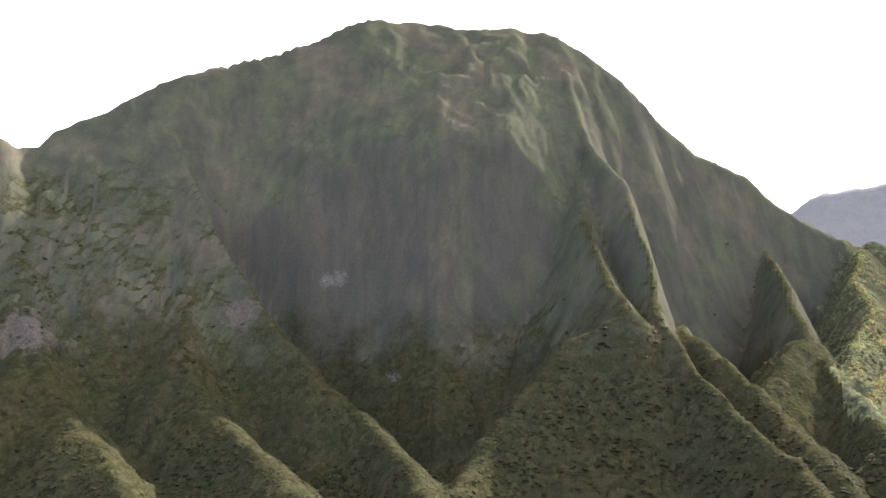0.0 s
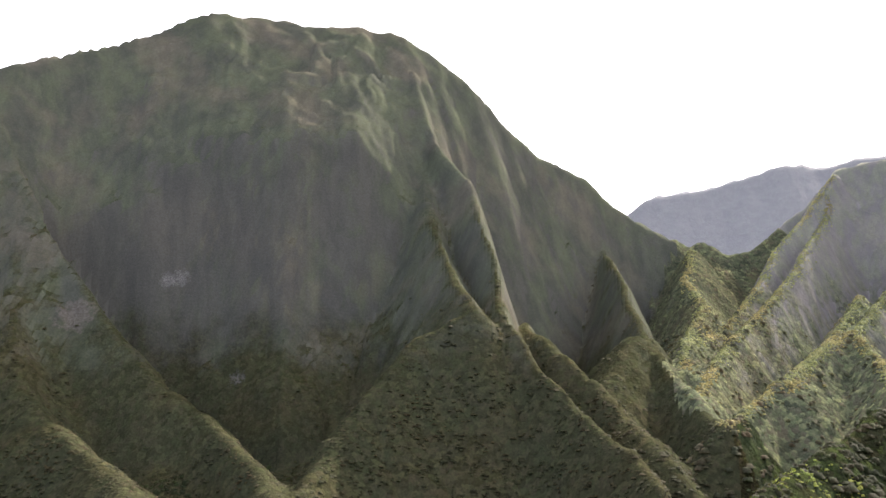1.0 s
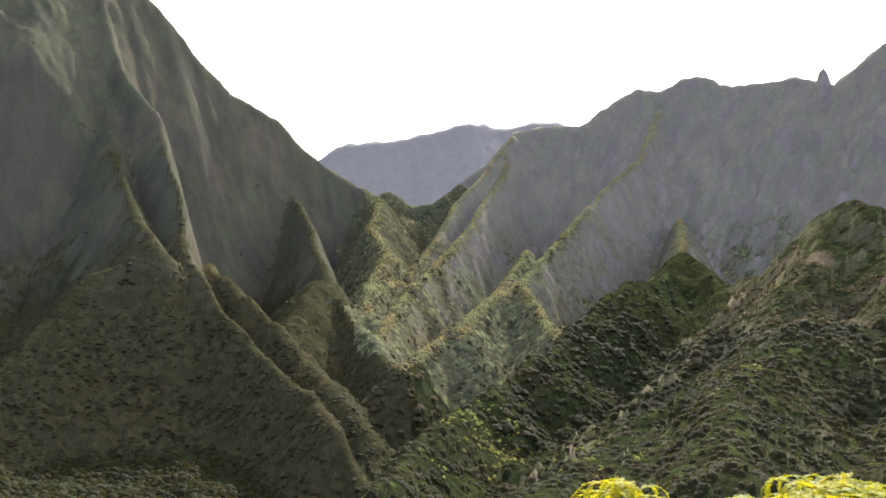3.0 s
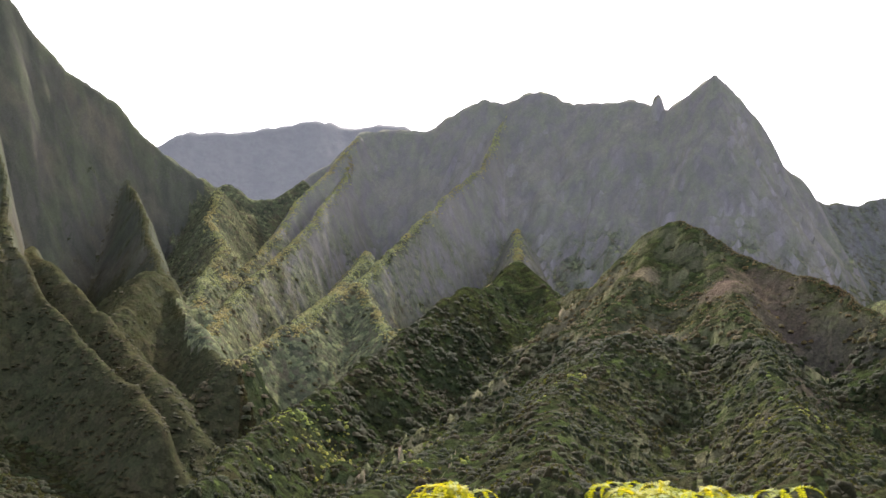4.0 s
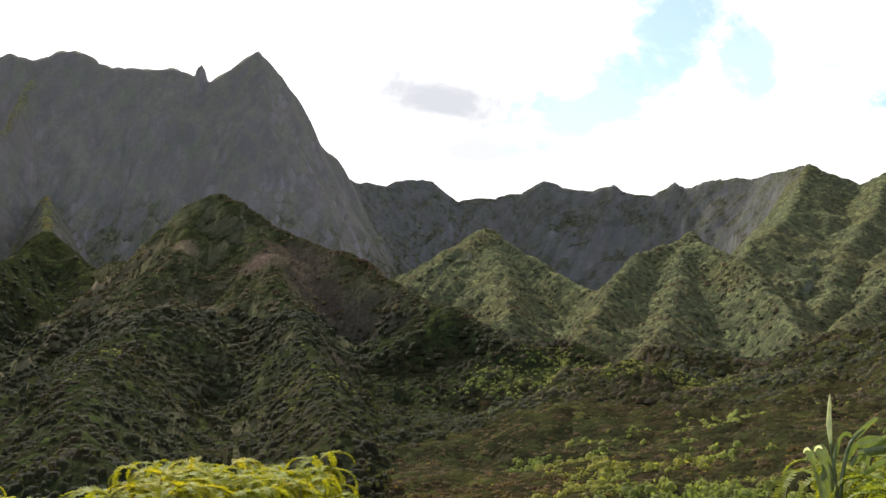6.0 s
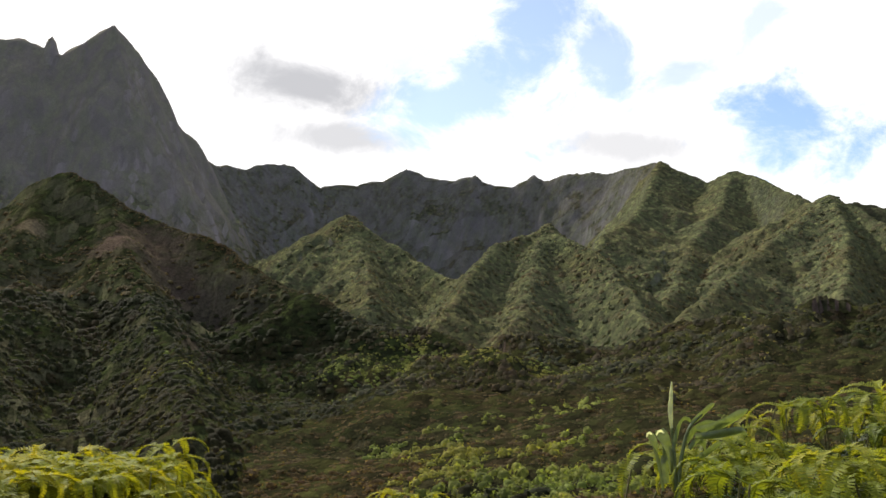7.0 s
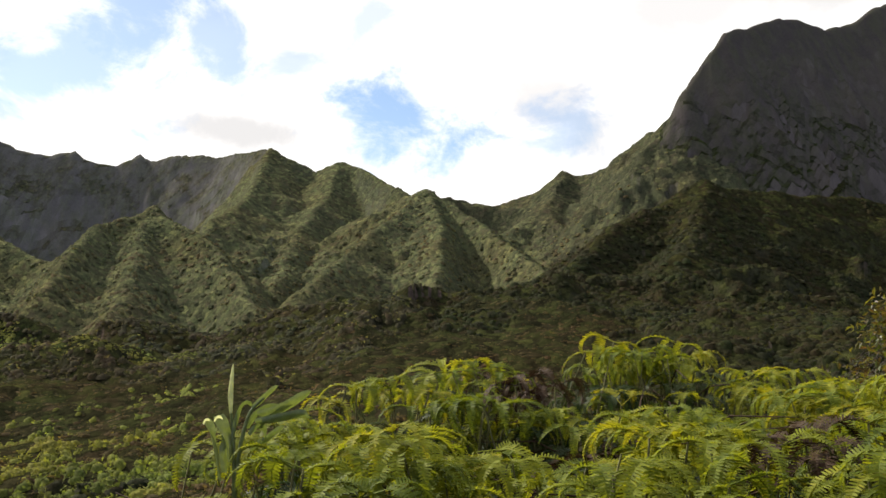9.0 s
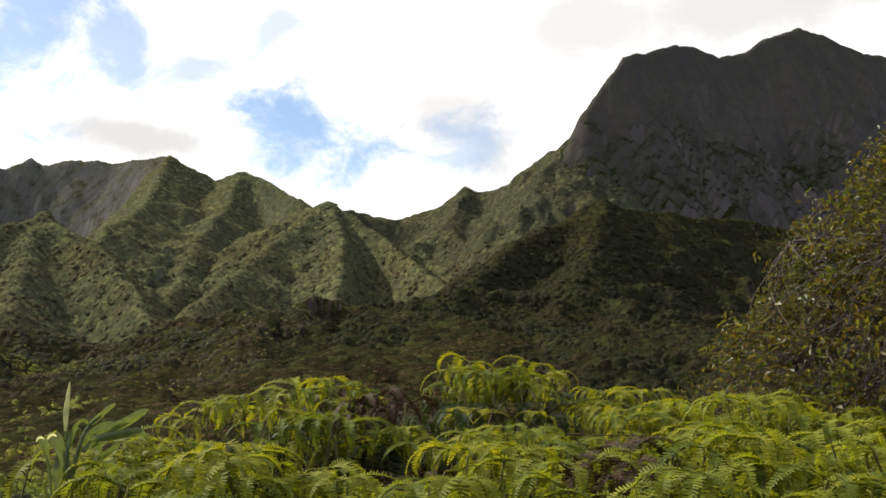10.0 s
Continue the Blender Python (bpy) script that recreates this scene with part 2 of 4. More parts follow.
# Base colours raised to stand in for the hazy glare over the hill.
BARE_HILL = slope_material("bare_hill_scrub", (0.059, 0.057, 0.036), (0.092, 0.095, 0.050), (0.123, 0.101, 0.067), (0.109, 0.084, 0.070), 0.54, scars=HILL_SCARS, wooded=0.7, ground=0.7)
# Cloud shade and purple haze over this mountain are put into its colours.
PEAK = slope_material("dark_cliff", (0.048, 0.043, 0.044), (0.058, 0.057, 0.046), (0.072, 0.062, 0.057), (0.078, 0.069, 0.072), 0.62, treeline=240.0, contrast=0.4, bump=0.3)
PASS = slope_material("saddle_scrub", (0.0408, 0.0439, 0.0296), (0.0612, 0.0694, 0.0377), (0.0714, 0.0643, 0.0449), (0.0816, 0.0724, 0.0653), 0.66, wooded=0.5, treeline=260.0, shades=PALE_TONES, ground=0.66)
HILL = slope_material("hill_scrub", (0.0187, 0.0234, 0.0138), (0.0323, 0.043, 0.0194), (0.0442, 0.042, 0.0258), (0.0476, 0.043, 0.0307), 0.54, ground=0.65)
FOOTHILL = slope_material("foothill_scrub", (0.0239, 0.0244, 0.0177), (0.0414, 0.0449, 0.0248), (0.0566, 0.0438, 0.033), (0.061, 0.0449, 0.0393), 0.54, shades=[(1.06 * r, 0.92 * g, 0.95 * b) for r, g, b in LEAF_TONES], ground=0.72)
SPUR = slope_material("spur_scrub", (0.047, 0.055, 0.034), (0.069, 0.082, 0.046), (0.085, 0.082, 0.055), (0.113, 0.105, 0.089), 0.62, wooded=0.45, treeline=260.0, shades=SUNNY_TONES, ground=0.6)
VALLEY = slope_material("valley_scrub", (0.029, 0.0221, 0.0134), (0.0429, 0.0364, 0.0187), (0.0561, 0.0371, 0.0263), (0.0413, 0.026, 0.0225), 0.9, 0.8, 0.55, 0.45, soil=26.0, shades=[(1.08 * r, 0.92 * g, 0.9 * b) for r, g, b in LEAF_TONES], ground=0.5)
# The pale lilac is distance haze, coloured into the mountain itself.
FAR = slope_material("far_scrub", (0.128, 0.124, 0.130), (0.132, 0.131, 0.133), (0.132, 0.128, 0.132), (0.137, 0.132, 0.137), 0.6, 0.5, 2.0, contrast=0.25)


def canopy_material(name, shades, amount=0.4):
    m, n = material(name)
    where = n.add("ShaderNodeTexCoord").outputs["Object"]
    patch = n.noise(where, 0.017, 6.0, 0.66)
    clump = n.step(n.noise(where, 0.045, 5.0, 0.65), 0.32, 0.68)
    own = n.add("ShaderNodeNewGeometry").outputs["Random Per Island"]
    leaf = tones(n, n.math("ADD", n.math("MULTIPLY", own, 0.26), n.math("MULTIPLY", clump, 0.58)), shades)
    fine = n.noise(where, 1.6, 4.0, 0.75)
    colour = n.mix(n.step(patch, 0.42, 0.62), leaf, n.mix(1.0, leaf, (1.22, 0.95, 0.92), "MULTIPLY"))
    colour = n.mix(n.step(fine, 0.3, 0.7), n.mix(1.0, colour, (0.65, 0.65, 0.65), "MULTIPLY"), n.mix(1.0, colour, (1.3, 1.3, 1.2), "MULTIPLY"))
    finish(n, colour, 0.9, fine, 0.4, 0.6, 0.05, n.mix(1.0, colour, (1.6, 1.7, 0.8), "MULTIPLY"), amount)
    return m


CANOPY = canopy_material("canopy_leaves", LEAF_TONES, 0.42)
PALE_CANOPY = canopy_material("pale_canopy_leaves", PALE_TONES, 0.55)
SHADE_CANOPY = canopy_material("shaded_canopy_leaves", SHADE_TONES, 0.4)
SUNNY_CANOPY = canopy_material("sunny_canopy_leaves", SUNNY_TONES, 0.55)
SCRUB = canopy_material("scrub_leaves", [(0.043, 0.0355, 0.0194), (0.0579, 0.0463, 0.0246), (0.0617, 0.0563, 0.0264), (0.0727, 0.0546, 0.0316), (0.0858, 0.0793, 0.0352)], 0.5)
# Brighter than foliage: the sunlit line of the crests is in the colour.
CREST_LIT = canopy_material("crest_leaves", [(0.095, 0.100, 0.046), (0.13, 0.135, 0.058), (0.17, 0.175, 0.070), (0.150, 0.138, 0.070)], 0.35)
# Yellow-green leaves with sunlight painted in as extra brightness.
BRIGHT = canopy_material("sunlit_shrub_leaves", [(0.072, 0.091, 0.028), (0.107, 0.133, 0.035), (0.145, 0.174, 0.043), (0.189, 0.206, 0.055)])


def leaf_material(name, shades, through_colour, amount=0.45, shine=0.4, rough=0.45, patch=30.0, own=0.25):
    """A thin leaf that lets light through; its tone differs from object to object."""
    m, n = material(name)
    where = n.add("ShaderNodeTexCoord").outputs["Object"]
    pick = n.add("ShaderNodeObjectInfo").outputs["Random"]
    island = n.add("ShaderNodeNewGeometry").outputs["Random Per Island"]
    mixed = n.math("ADD", n.math("MULTIPLY", pick, 1.0 - own), n.math("MULTIPLY", island, own))
    tone = tones(n, mixed, shades)
    spots = n.noise(where, patch, 4.0, 0.65)
    colour = n.mix(n.step(spots, 0.35, 0.7), n.mix(1.0, tone, (0.75, 0.75, 0.75), "MULTIPLY"), n.mix(1.0, tone, (1.15, 1.12, 1.0), "MULTIPLY"))
    finish(n, colour, rough, spots, 0.002, 0.5, shine, n.mix(1.0, colour, through_colour, "MULTIPLY"), amount)
    return m


def bark_material(name, dark, pale):
    m, n = material(name)
    where = n.vmath("MULTIPLY", n.add("ShaderNodeTexCoord").outputs["Object"], (1, 1, 0.4))
    grain = n.noise(where, 60.0, 5.0, 0.65)
    finish(n, n.mix(n.step(grain, 0.3, 0.7), dark, pale), 0.85, grain, 0.004, 0.7, 0.3)
    return m


FERN = leaf_material("fern_leaf", [(0.0477, 0.0723, 0.0136), (0.0934, 0.1226, 0.0165), (0.146, 0.173, 0.0204), (0.155, 0.173, 0.0204), (0.2345, 0.2186, 0.0214)], (1.9, 1.7, 0.5), 0.40, 0.07, 0.6)
FERN_GOLD = leaf_material("golden_fern_leaf", [(0.090, 0.115, 0.012), (0.140, 0.165, 0.013), (0.190, 0.200, 0.014), (0.240, 0.225, 0.015)], (1.9, 1.6, 0.4), 0.42, 0.05, 0.65)
# The fern leaf again, with the thicket's inner shade put into its colour.
FERN_SHADED = leaf_material("shaded_fern_leaf", [(0.013, 0.026, 0.007), (0.021, 0.036, 0.01), (0.032, 0.045, 0.011)], (1.8, 1.8, 0.8), 0.3, 0.12, 0.6)
DEAD = leaf_material("dead_fern_leaf", [(0.0211, 0.0119, 0.0072), (0.0347, 0.0198, 0.0108), (0.0558, 0.0383, 0.0192)], (1.2, 1.0, 0.8), 0.15, 0.1, 0.7)
STALK = bark_material("fern_stalk", (0.045, 0.038, 0.014), (0.095, 0.095, 0.028))
GINGER = leaf_material("ginger_leaf", [(0.070, 0.098, 0.034), (0.105, 0.135, 0.048)], (1.7, 1.6, 0.7), 0.35, 0.5, 0.33, patch=55.0)
BUD = leaf_material("ginger_bud", [(0.40, 0.43, 0.24), (0.50, 0.52, 0.32)], (1.3, 1.3, 0.9), 0.45, 0.5, 0.4)
SHRUB_LEAF = leaf_material("shrub_leaf", [(0.029, 0.044, 0.013), (0.042, 0.06, 0.016), (0.065, 0.081, 0.019), (0.066, 0.040, 0.021), (0.098, 0.106, 0.022), (0.185, 0.180, 0.028)], (2.0, 1.8, 0.7), 0.38, 0.2, 0.45, own=0.5)
BARK = bark_material("grey_bark", (0.030, 0.023, 0.020), (0.095, 0.080, 0.070))


# The land: ridges as (bearing, distance, height of the crest), with the fall of their two sides
RIDGES = []


def ridge(kind, piece, left, right, *crest):
    """One ridge: its landform, its part of it, the fall of its two sides, and its crest as (bearing, distance, height)."""
    RIDGES.append((kind, piece, left, right, crest))


ridge("mountain", "cliff_face", 2.2, 2.2, (-37.27, 1050, 214.2), (-33.74, 1080, 247), (-28.61, 1100, 294.3), (-27.73, 1110, 290.7), (-26.56, 1120, 298.8), (-25.69, 1130, 324.8), (-24.11, 1140, 340.9), (-21.94, 1160, 377.4), (-20.46, 1180, 407.2), (-17.5, 1200, 440.7), (-13.62, 1230, 480.8), (-11.32, 1250, 513.7), (-8.57, 1270, 552.3), (-5.54, 1290, 555.5), (-2.43, 1300, 554.4), (0.15, 1310, 560.2), (2.88, 1310, 544.7), (4.39, 1320, 525.2), (6.7, 1330, 485.4), (8.61, 1350, 432.9), (10.79, 1380, 390.3), (13.53, 1420, 361.9), (15.55, 1450, 317), (18.38, 1470, 277.2))  # a crest
ridge("mountain", "buttress", 1.3, 2.0, (-20.43, 1178, 396.1), (-20.58, 1145, 337.3), (-19.61, 1115, 288.0), (-18.13, 1075, 236.5), (-16.99, 1045, 198.3), (-15.85, 1015, 167.7), (-13.94, 965, 114.4), (-12.21, 930, 81.5), (-11.26, 905, 56.5), (-9.4, 875, 35.0), (-7.93, 845, 16.5), (-6.62, 800, -3.3), (-5.05, 720, -29.0), (-3.85, 620, -46.1))  # a buttress left
ridge("mountain", "spur", 1.2, 1.2, (-26.43, 1075, 246.4), (-26.77, 1000, 152.5), (-26.02, 930, 78.7), (-24.33, 860, 20.0), (-22.16, 780, -13.4), (-20.24, 680, -42.9))  # a far left
ridge("mountain", "rib", 1.2, 1.4, (-18.83, 1035, 185.5), (-18.54, 990, 133.3), (-18.3, 935, 84.8), (-17.37, 880, 37.2), (-15.41, 800, 2.2), (-13.49, 720, -16.8), (-11.54, 620, -37.1))  # a rib left
ridge("mountain", "buttress", 2.8, 1.9, (3.37, 1260, 474.6), (4.66, 1180, 353.4), (6.59, 1110, 288.2), (7.51, 1030, 218.8), (8.22, 940, 140.3), (8.48, 870, 96.7), (9.24, 850, 84.1), (9.97, 832, 64.0), (11.0, 812, 44.9), (12.44, 782, 22.5), (13.84, 748, 2.1), (15.23, 715, -10.5), (16.31, 680, -22.4), (16.87, 650, -32.0))  # a buttress right
ridge("mountain", "rib", 1.5, 1.5, (3.99, 1170, 319), (4.6, 1050, 217.9), (5.69, 940, 146.2), (6.94, 862, 111.5), (5.81, 855, 97.7), (3.89, 845, 81.4), (3.25, 838, 73.6), (1.97, 815, 51.0), (0.05, 780, 16.2), (-1.52, 740, -13.2), (-3.08, 690, -35.5))  # a rib mid
ridge("mountain", "rib", 1.5, 1.5, (9.85, 1010, 112.0), (10.01, 945, 93.8), (10.77, 900, 87.3), (11.94, 860, 66.0), (13.37, 835, 43.9), (14.76, 800, 19.0), (16.13, 765, 2.6), (17.17, 720, -15.5))  # a rib right
ridge("mountain", "rib", 2.0, 1.7, (14.37, 1400, 259.2), (15.3, 1270, 194.6), (15.97, 1145, 135.8), (16.82, 1000, 84.3), (17.71, 930, 56.1), (19.3, 860, 28.3), (20.23, 800, 3.8))  # a rib fin
ridge("mountain", "spur", 1.3, 1.1, (16.76, 1010, 88), (15.72, 980, 91.3), (14.46, 900, 51), (13.81, 860, 29.6))  # a cone left
ridge("col", "cliff_face", 1.6, 1.6, (18.33, 1480, 281.3), (19.14, 1500, 271.5), (20.03, 1510, 279.8), (21.26, 1520, 262.2), (22.57, 1540, 267.2), (24.07, 1560, 305.5))  # bump crest
ridge("col", "rib", 1.2, 1.2, (19.3, 1440, 256.4), (18.94, 1330, 194.7), (19.99, 1230, 151.3), (18.87, 1080, 96.4), (18.52, 960, 58.7))  # bump rib
ridge("ridge", "cliff_face", 2.0, 2.0, (23.6, 1580, 296.5), (24.56, 1590, 322.5), (25.52, 1600, 339.6), (26.81, 1610, 380.8), (27.29, 1610, 400.3), (29.11, 1620, 407), (30.77, 1620, 405.1), (31.59, 1620, 413.1), (32.41, 1610, 431.8), (34.39, 1600, 460.8), (35.72, 1600, 452.9), (37.03, 1590, 465.7), (38.34, 1580, 464.9), (39.32, 1570, 445.5), (40.29, 1560, 439.2), (43.17, 1540, 441.4), (44.3, 1530, 424.6))  # b crest
ridge("ridge", "rock_needle", 3.0, 3.0, (44.43, 1530, 428), (44.59, 1530, 447.0), (44.8, 1530, 423.9))  # b spike
ridge("ridge", "cliff_face", 2.2, 2.2, (44.93, 1525, 417.1), (45.68, 1520, 428.6), (46.61, 1515, 444.9), (47.73, 1510, 469), (49.03, 1520, 433), (50.18, 1530, 394.8), (51.01, 1550, 340.7), (52.4, 1580, 312.1), (53.08, 1600, 284.7))  # b peak
ridge("ridge", "spur", 1.6, 1.6, (27.13, 1580, 386.2), (25.54, 1500, 305.3), (23.95, 1420, 250.5), (22.72, 1320, 182.5), (20.89, 1180, 115), (18.75, 1060, 72.4))  # b spur one
ridge("ridge", "spur", 1.8, 1.5, (26.85, 1540, 314.6), (25.52, 1400, 244.3), (24.34, 1290, 183.3), (22.15, 1150, 119.5), (20.32, 1020, 70.6), (19.14, 900, 31.9))  # b spur two
ridge("ridge", "spur", 2.0, 1.5, (35.72, 1570, 416.5), (34.59, 1470, 319.1), (32.48, 1370, 252.3), (30.54, 1260, 186.2), (28.61, 1150, 132.2), (27.35, 1050, 92.2), (24.8, 960, 57.8), (22.3, 870, 24.8), (20.46, 790, 2.5))  # b spur three
ridge("ridge", "spur", 1.5, 1.4, (27.78, 1180, 146.1), (26.69, 1060, 94.5), (25.44, 980, 64.8), (24.2, 900, 33.8))  # b spur branch
ridge("ridge", "spur", 1.6, 1.5, (27.51, 1050, 94), (28.68, 960, 60.3), (29.85, 880, 30))  # b spur small
ridge("ridge", "spur", 1.4, 1.4, (36.58, 1420, 215.2), (36.59, 1240, 149.1), (35.46, 1090, 103.1), (33.22, 900, 51.8))  # b spur four
ridge("hillside", "spur", 1.2, 1.2, (36.59, 1050, 125.3), (35.3, 960, 88.3), (33.52, 880, 82.2), (31.6, 790, 49.8), (29.37, 700, 18.1), (27.15, 640, 0.2), (24.33, 560, -18.7), (21.57, 450, -32.2), (18.89, 350, -39.8))  # knob
ridge("hillside", "spur", 1.2, 1.2, (36.68, 1060, 126.5), (38.35, 980, 87.7), (39.31, 860, 50.8))  # knob right
ridge("hill", "cliff_face", 1.15, 1.15, (39.74, 960, 86.8), (41.69, 900, 89.7), (43.29, 850, 112), (44.1, 820, 122.4), (45.4, 800, 129.8), (46.87, 780, 120.3), (48.17, 760, 105.1), (51.36, 720, 81.2), (53.86, 690, 67.3), (55.69, 660, 48.7), (57.48, 630, 33.9), (60.39, 590, 16.2), (63.19, 560, 6.1))  # hill crest
ridge("hill", "spur", 1.0, 1.0, (44.27, 780, 107.5), (43.64, 720, 74.5), (41.41, 640, 33.3), (38.87, 570, 6.9), (36.04, 500, -13.6), (32.94, 440, -26.5), (29.93, 350, -34), (27.32, 270, -37.1))  # hill spur
ridge("hill", "spur", 1.0, 1.0, (47.85, 740, 93.9), (48.81, 650, 53.2), (50.08, 560, 21.1), (51.33, 470, -2.6), (52.25, 380, -16.2), (52.85, 300, -23.6))  # hill rock
ridge("hill", "spur", 0.7, 0.7, (43.67, 600, 35.1), (40.48, 520, 6.7), (38.59, 440, -9), (38.32, 360, -21), (39.33, 290, -29.2))  # hill front
ridge("hillside", "spur", 0.6, 0.6, (58.59, 610, 28.4), (60.52, 600, 17.3), (62.46, 590, 10.5), (65.04, 570, 7.0), (67.62, 545, 0.7), (69.56, 515, -9.0))  # hill foot
ridge("rim", "cliff_face", 1.7, 1.7, (52.79, 1640, 300.6), (53.42, 1680, 296.2), (55.17, 1740, 301.7), (56.29, 1780, 320), (57.74, 1800, 319.7), (59.38, 1820, 284.6), (61, 1830, 292.3), (62.97, 1840, 303.2), (64.27, 1840, 324.8), (65.59, 1830, 307.3), (66.9, 1820, 298.3), (68.28, 1810, 309.1), (68.87, 1800, 291.6), (70.5, 1790, 282.3), (71.73, 1780, 302.8), (72.25, 1770, 289.6), (74.06, 1740, 296.7), (76.29, 1690, 289.3), (77.86, 1620, 287), (78.96, 1560, 280.6), (80.02, 1540, 260.2), (81.53, 1530, 242.3), (82.9, 1510, 251.8), (83.78, 1490, 244.8), (85.08, 1430, 216.2), (86.77, 1340, 182.6))  # rim crest
ridge("rim", "spur", 0.8, 1.5, (78.96, 1560, 279.7), (78.3, 1440, 216.7), (77.34, 1340, 168.4), (75.92, 1250, 136.8), (74.31, 1150, 90.8))  # green spur
ridge("rim", "spur", 0.95, 0.7, (82.9, 1510, 250.9), (81.79, 1380, 174.2), (80.55, 1270, 126.2), (79.74, 1160, 77.4), (78.78, 1000, 23.2))  # dome spur
ridge("spur", "spur", 1.0, 0.85, (60.38, 1500, 186.1), (61.03, 1250, 157), (61.3, 1190, 127.8), (62.03, 1080, 85.5), (62.37, 960, 43.5))  # cone one
ridge("spur", "spur", 1.2, 1.25, (61.09, 1245, 156.4), (62.99, 1200, 125.1), (64.79, 1150, 97.8), (66.91, 1080, 69.9), (68.2, 1000, 40))  # cone one right
ridge("spur", "spur", 1.1, 1.25, (60.86, 1240, 154.3), (59.42, 1190, 115.8), (57.52, 1110, 72.5), (55.97, 1000, 33.2))  # cone one left
ridge("spur", "spur", 1.0, 0.75, (72.42, 1120, 133.0), (71.76, 1030, 87.6), (71.26, 920, 42.1), (70.45, 800, 5.4), (69.8, 720, -11.1))  # cone two
ridge("spur", "spur", 1.1, 1.3, (72.35, 1115, 125), (69.83, 1080, 112.3), (68.53, 990, 78.9), (66.91, 860, 29.7))  # cone two left
ridge("spur", "spur", 1.2, 1.25, (72.48, 1110, 124.4), (75.11, 1020, 92), (76.81, 930, 52.6), (78.31, 820, 14.8))  # cone two right
ridge("spur", "cliff_face", 1.4, 0.75, (86.68, 1290, 172.9), (87.9, 1240, 170), (88.64, 1110, 115.6), (88.54, 980, 63.6), (88, 850, 17.5), (87.6, 760, -5.3))  # h crest
ridge("spur", "spur", 1.0, 1.5, (87.85, 1240, 169.5), (89.33, 1215, 151.7), (90.93, 1150, 120.1), (92.83, 1060, 83.8), (94.33, 960, 54.0), (95.06, 860, 27.8))  # h right
ridge("pass", "rib", 1.7, 1.7, (88.36, 1400, 183.7), (89.98, 1400, 178.3), (91.75, 1390, 169.8), (93.35, 1370, 164.9), (94.3, 1340, 154.7), (95.23, 1290, 129.6), (96.15, 1220, 98.9))  # pass shoulder
ridge("spur", "spur", 0.85, 1.25, (87.71, 1230, 163.1), (84.79, 1120, 111.3), (82.19, 980, 58.9), (79.58, 860, 18), (78.29, 780, -1.1))  # h left
ridge("pass", "cliff_face", 1.2, 1.2, (87.65, 1330, 177.2), (89.12, 1400, 184.5), (90.42, 1450, 180.5), (92.06, 1480, 180.9), (92.88, 1470, 191.6), (94.35, 1450, 199.8), (95.65, 1430, 224.1), (96.79, 1420, 215.8), (97.67, 1410, 215.7), (98.91, 1390, 234.6), (100.53, 1340, 257.8), (101.5, 1280, 249.4), (102.15, 1230, 259))  # pass crest
ridge("peak", "cliff_face", 2.0, 2.0, (102.01, 1200, 242.5), (102.81, 1221, 288.2), (104.11, 1257, 338.8), (104.91, 1279, 368), (106.33, 1320, 384.4), (107.73, 1360, 404.4), (108.8, 1391, 406.7), (110.14, 1432, 403.5), (111.49, 1472, 419.8), (112.98, 1517, 453.8), (114.43, 1562, 475.6), (115.54, 1598, 473.9), (117.7, 1669, 455.3), (121.07, 1786, 459), (124.62, 1920, 399.6), (128.96, 2100, 346.5))  # e crest
ridge("peak", "rib", 1.6, 1.8, (114.41, 1580, 463.7), (112.26, 1430, 315), (111.28, 1300, 202.5), (109.73, 1150, 117.8))  # e rib two
ridge("pass", "rib", 0.8, 0.85, (95.82, 1420, 220.1), (94.67, 1300, 153.2), (95.64, 1200, 114))  # pass rib
ridge("foothill", "spur", 1.0, 0.9, (115.71, 1080, 106.9), (111.23, 1020, 120.4), (106.76, 950, 122.6), (103.67, 900, 126.2), (101.45, 840, 104.3), (98.88, 770, 77.9), (96.61, 690, 46.6), (95.31, 620, 28))  # front dark
ridge("foothill", "rib", 0.8, 0.8, (103.67, 875, 121.7), (102.69, 740, 66), (101.7, 600, 23.7), (100.73, 480, 0.6))  # front dark rib
ridge("foothill", "spur", 0.2, 0.25, (111.05, 420, 3.2), (105.1, 450, 7), (101.37, 470, 5.9), (98.84, 520, 15), (95.64, 580, 28), (93.69, 560, 22.3), (91.1, 520, 14.9), (89.17, 480, 5.7), (85.97, 430, -3.3))  # low ridge
ridge("far", "cliff_face", 1.0, 1.0, (11.39, 2500, 457.1), (15.62, 2550, 548.5), (17.08, 2580, 599.7), (18.34, 2600, 614.4), (20.26, 2620, 624.8), (22.51, 2650, 656.4), (24.46, 2680, 687.2), (25.45, 2700, 691.1), (26.19, 2700, 674.8), (27.12, 2700, 677.9), (28.44, 2700, 692.5), (29.77, 2700, 689.2), (30.93, 2680, 667.6), (33.76, 2650, 608.2))  # far crest


def hashed(ix, iy, seed):
    h = (ix.astype(np.int64) * 374761393 + iy.astype(np.int64) * 668265263 + seed * 2147483647) & 0xFFFFFFFF
    h = ((h ^ (h >> 13)) * 1274126177) & 0xFFFFFFFF
    return ((h ^ (h >> 16)) & 0xFFFFFF) / float(0xFFFFFF)


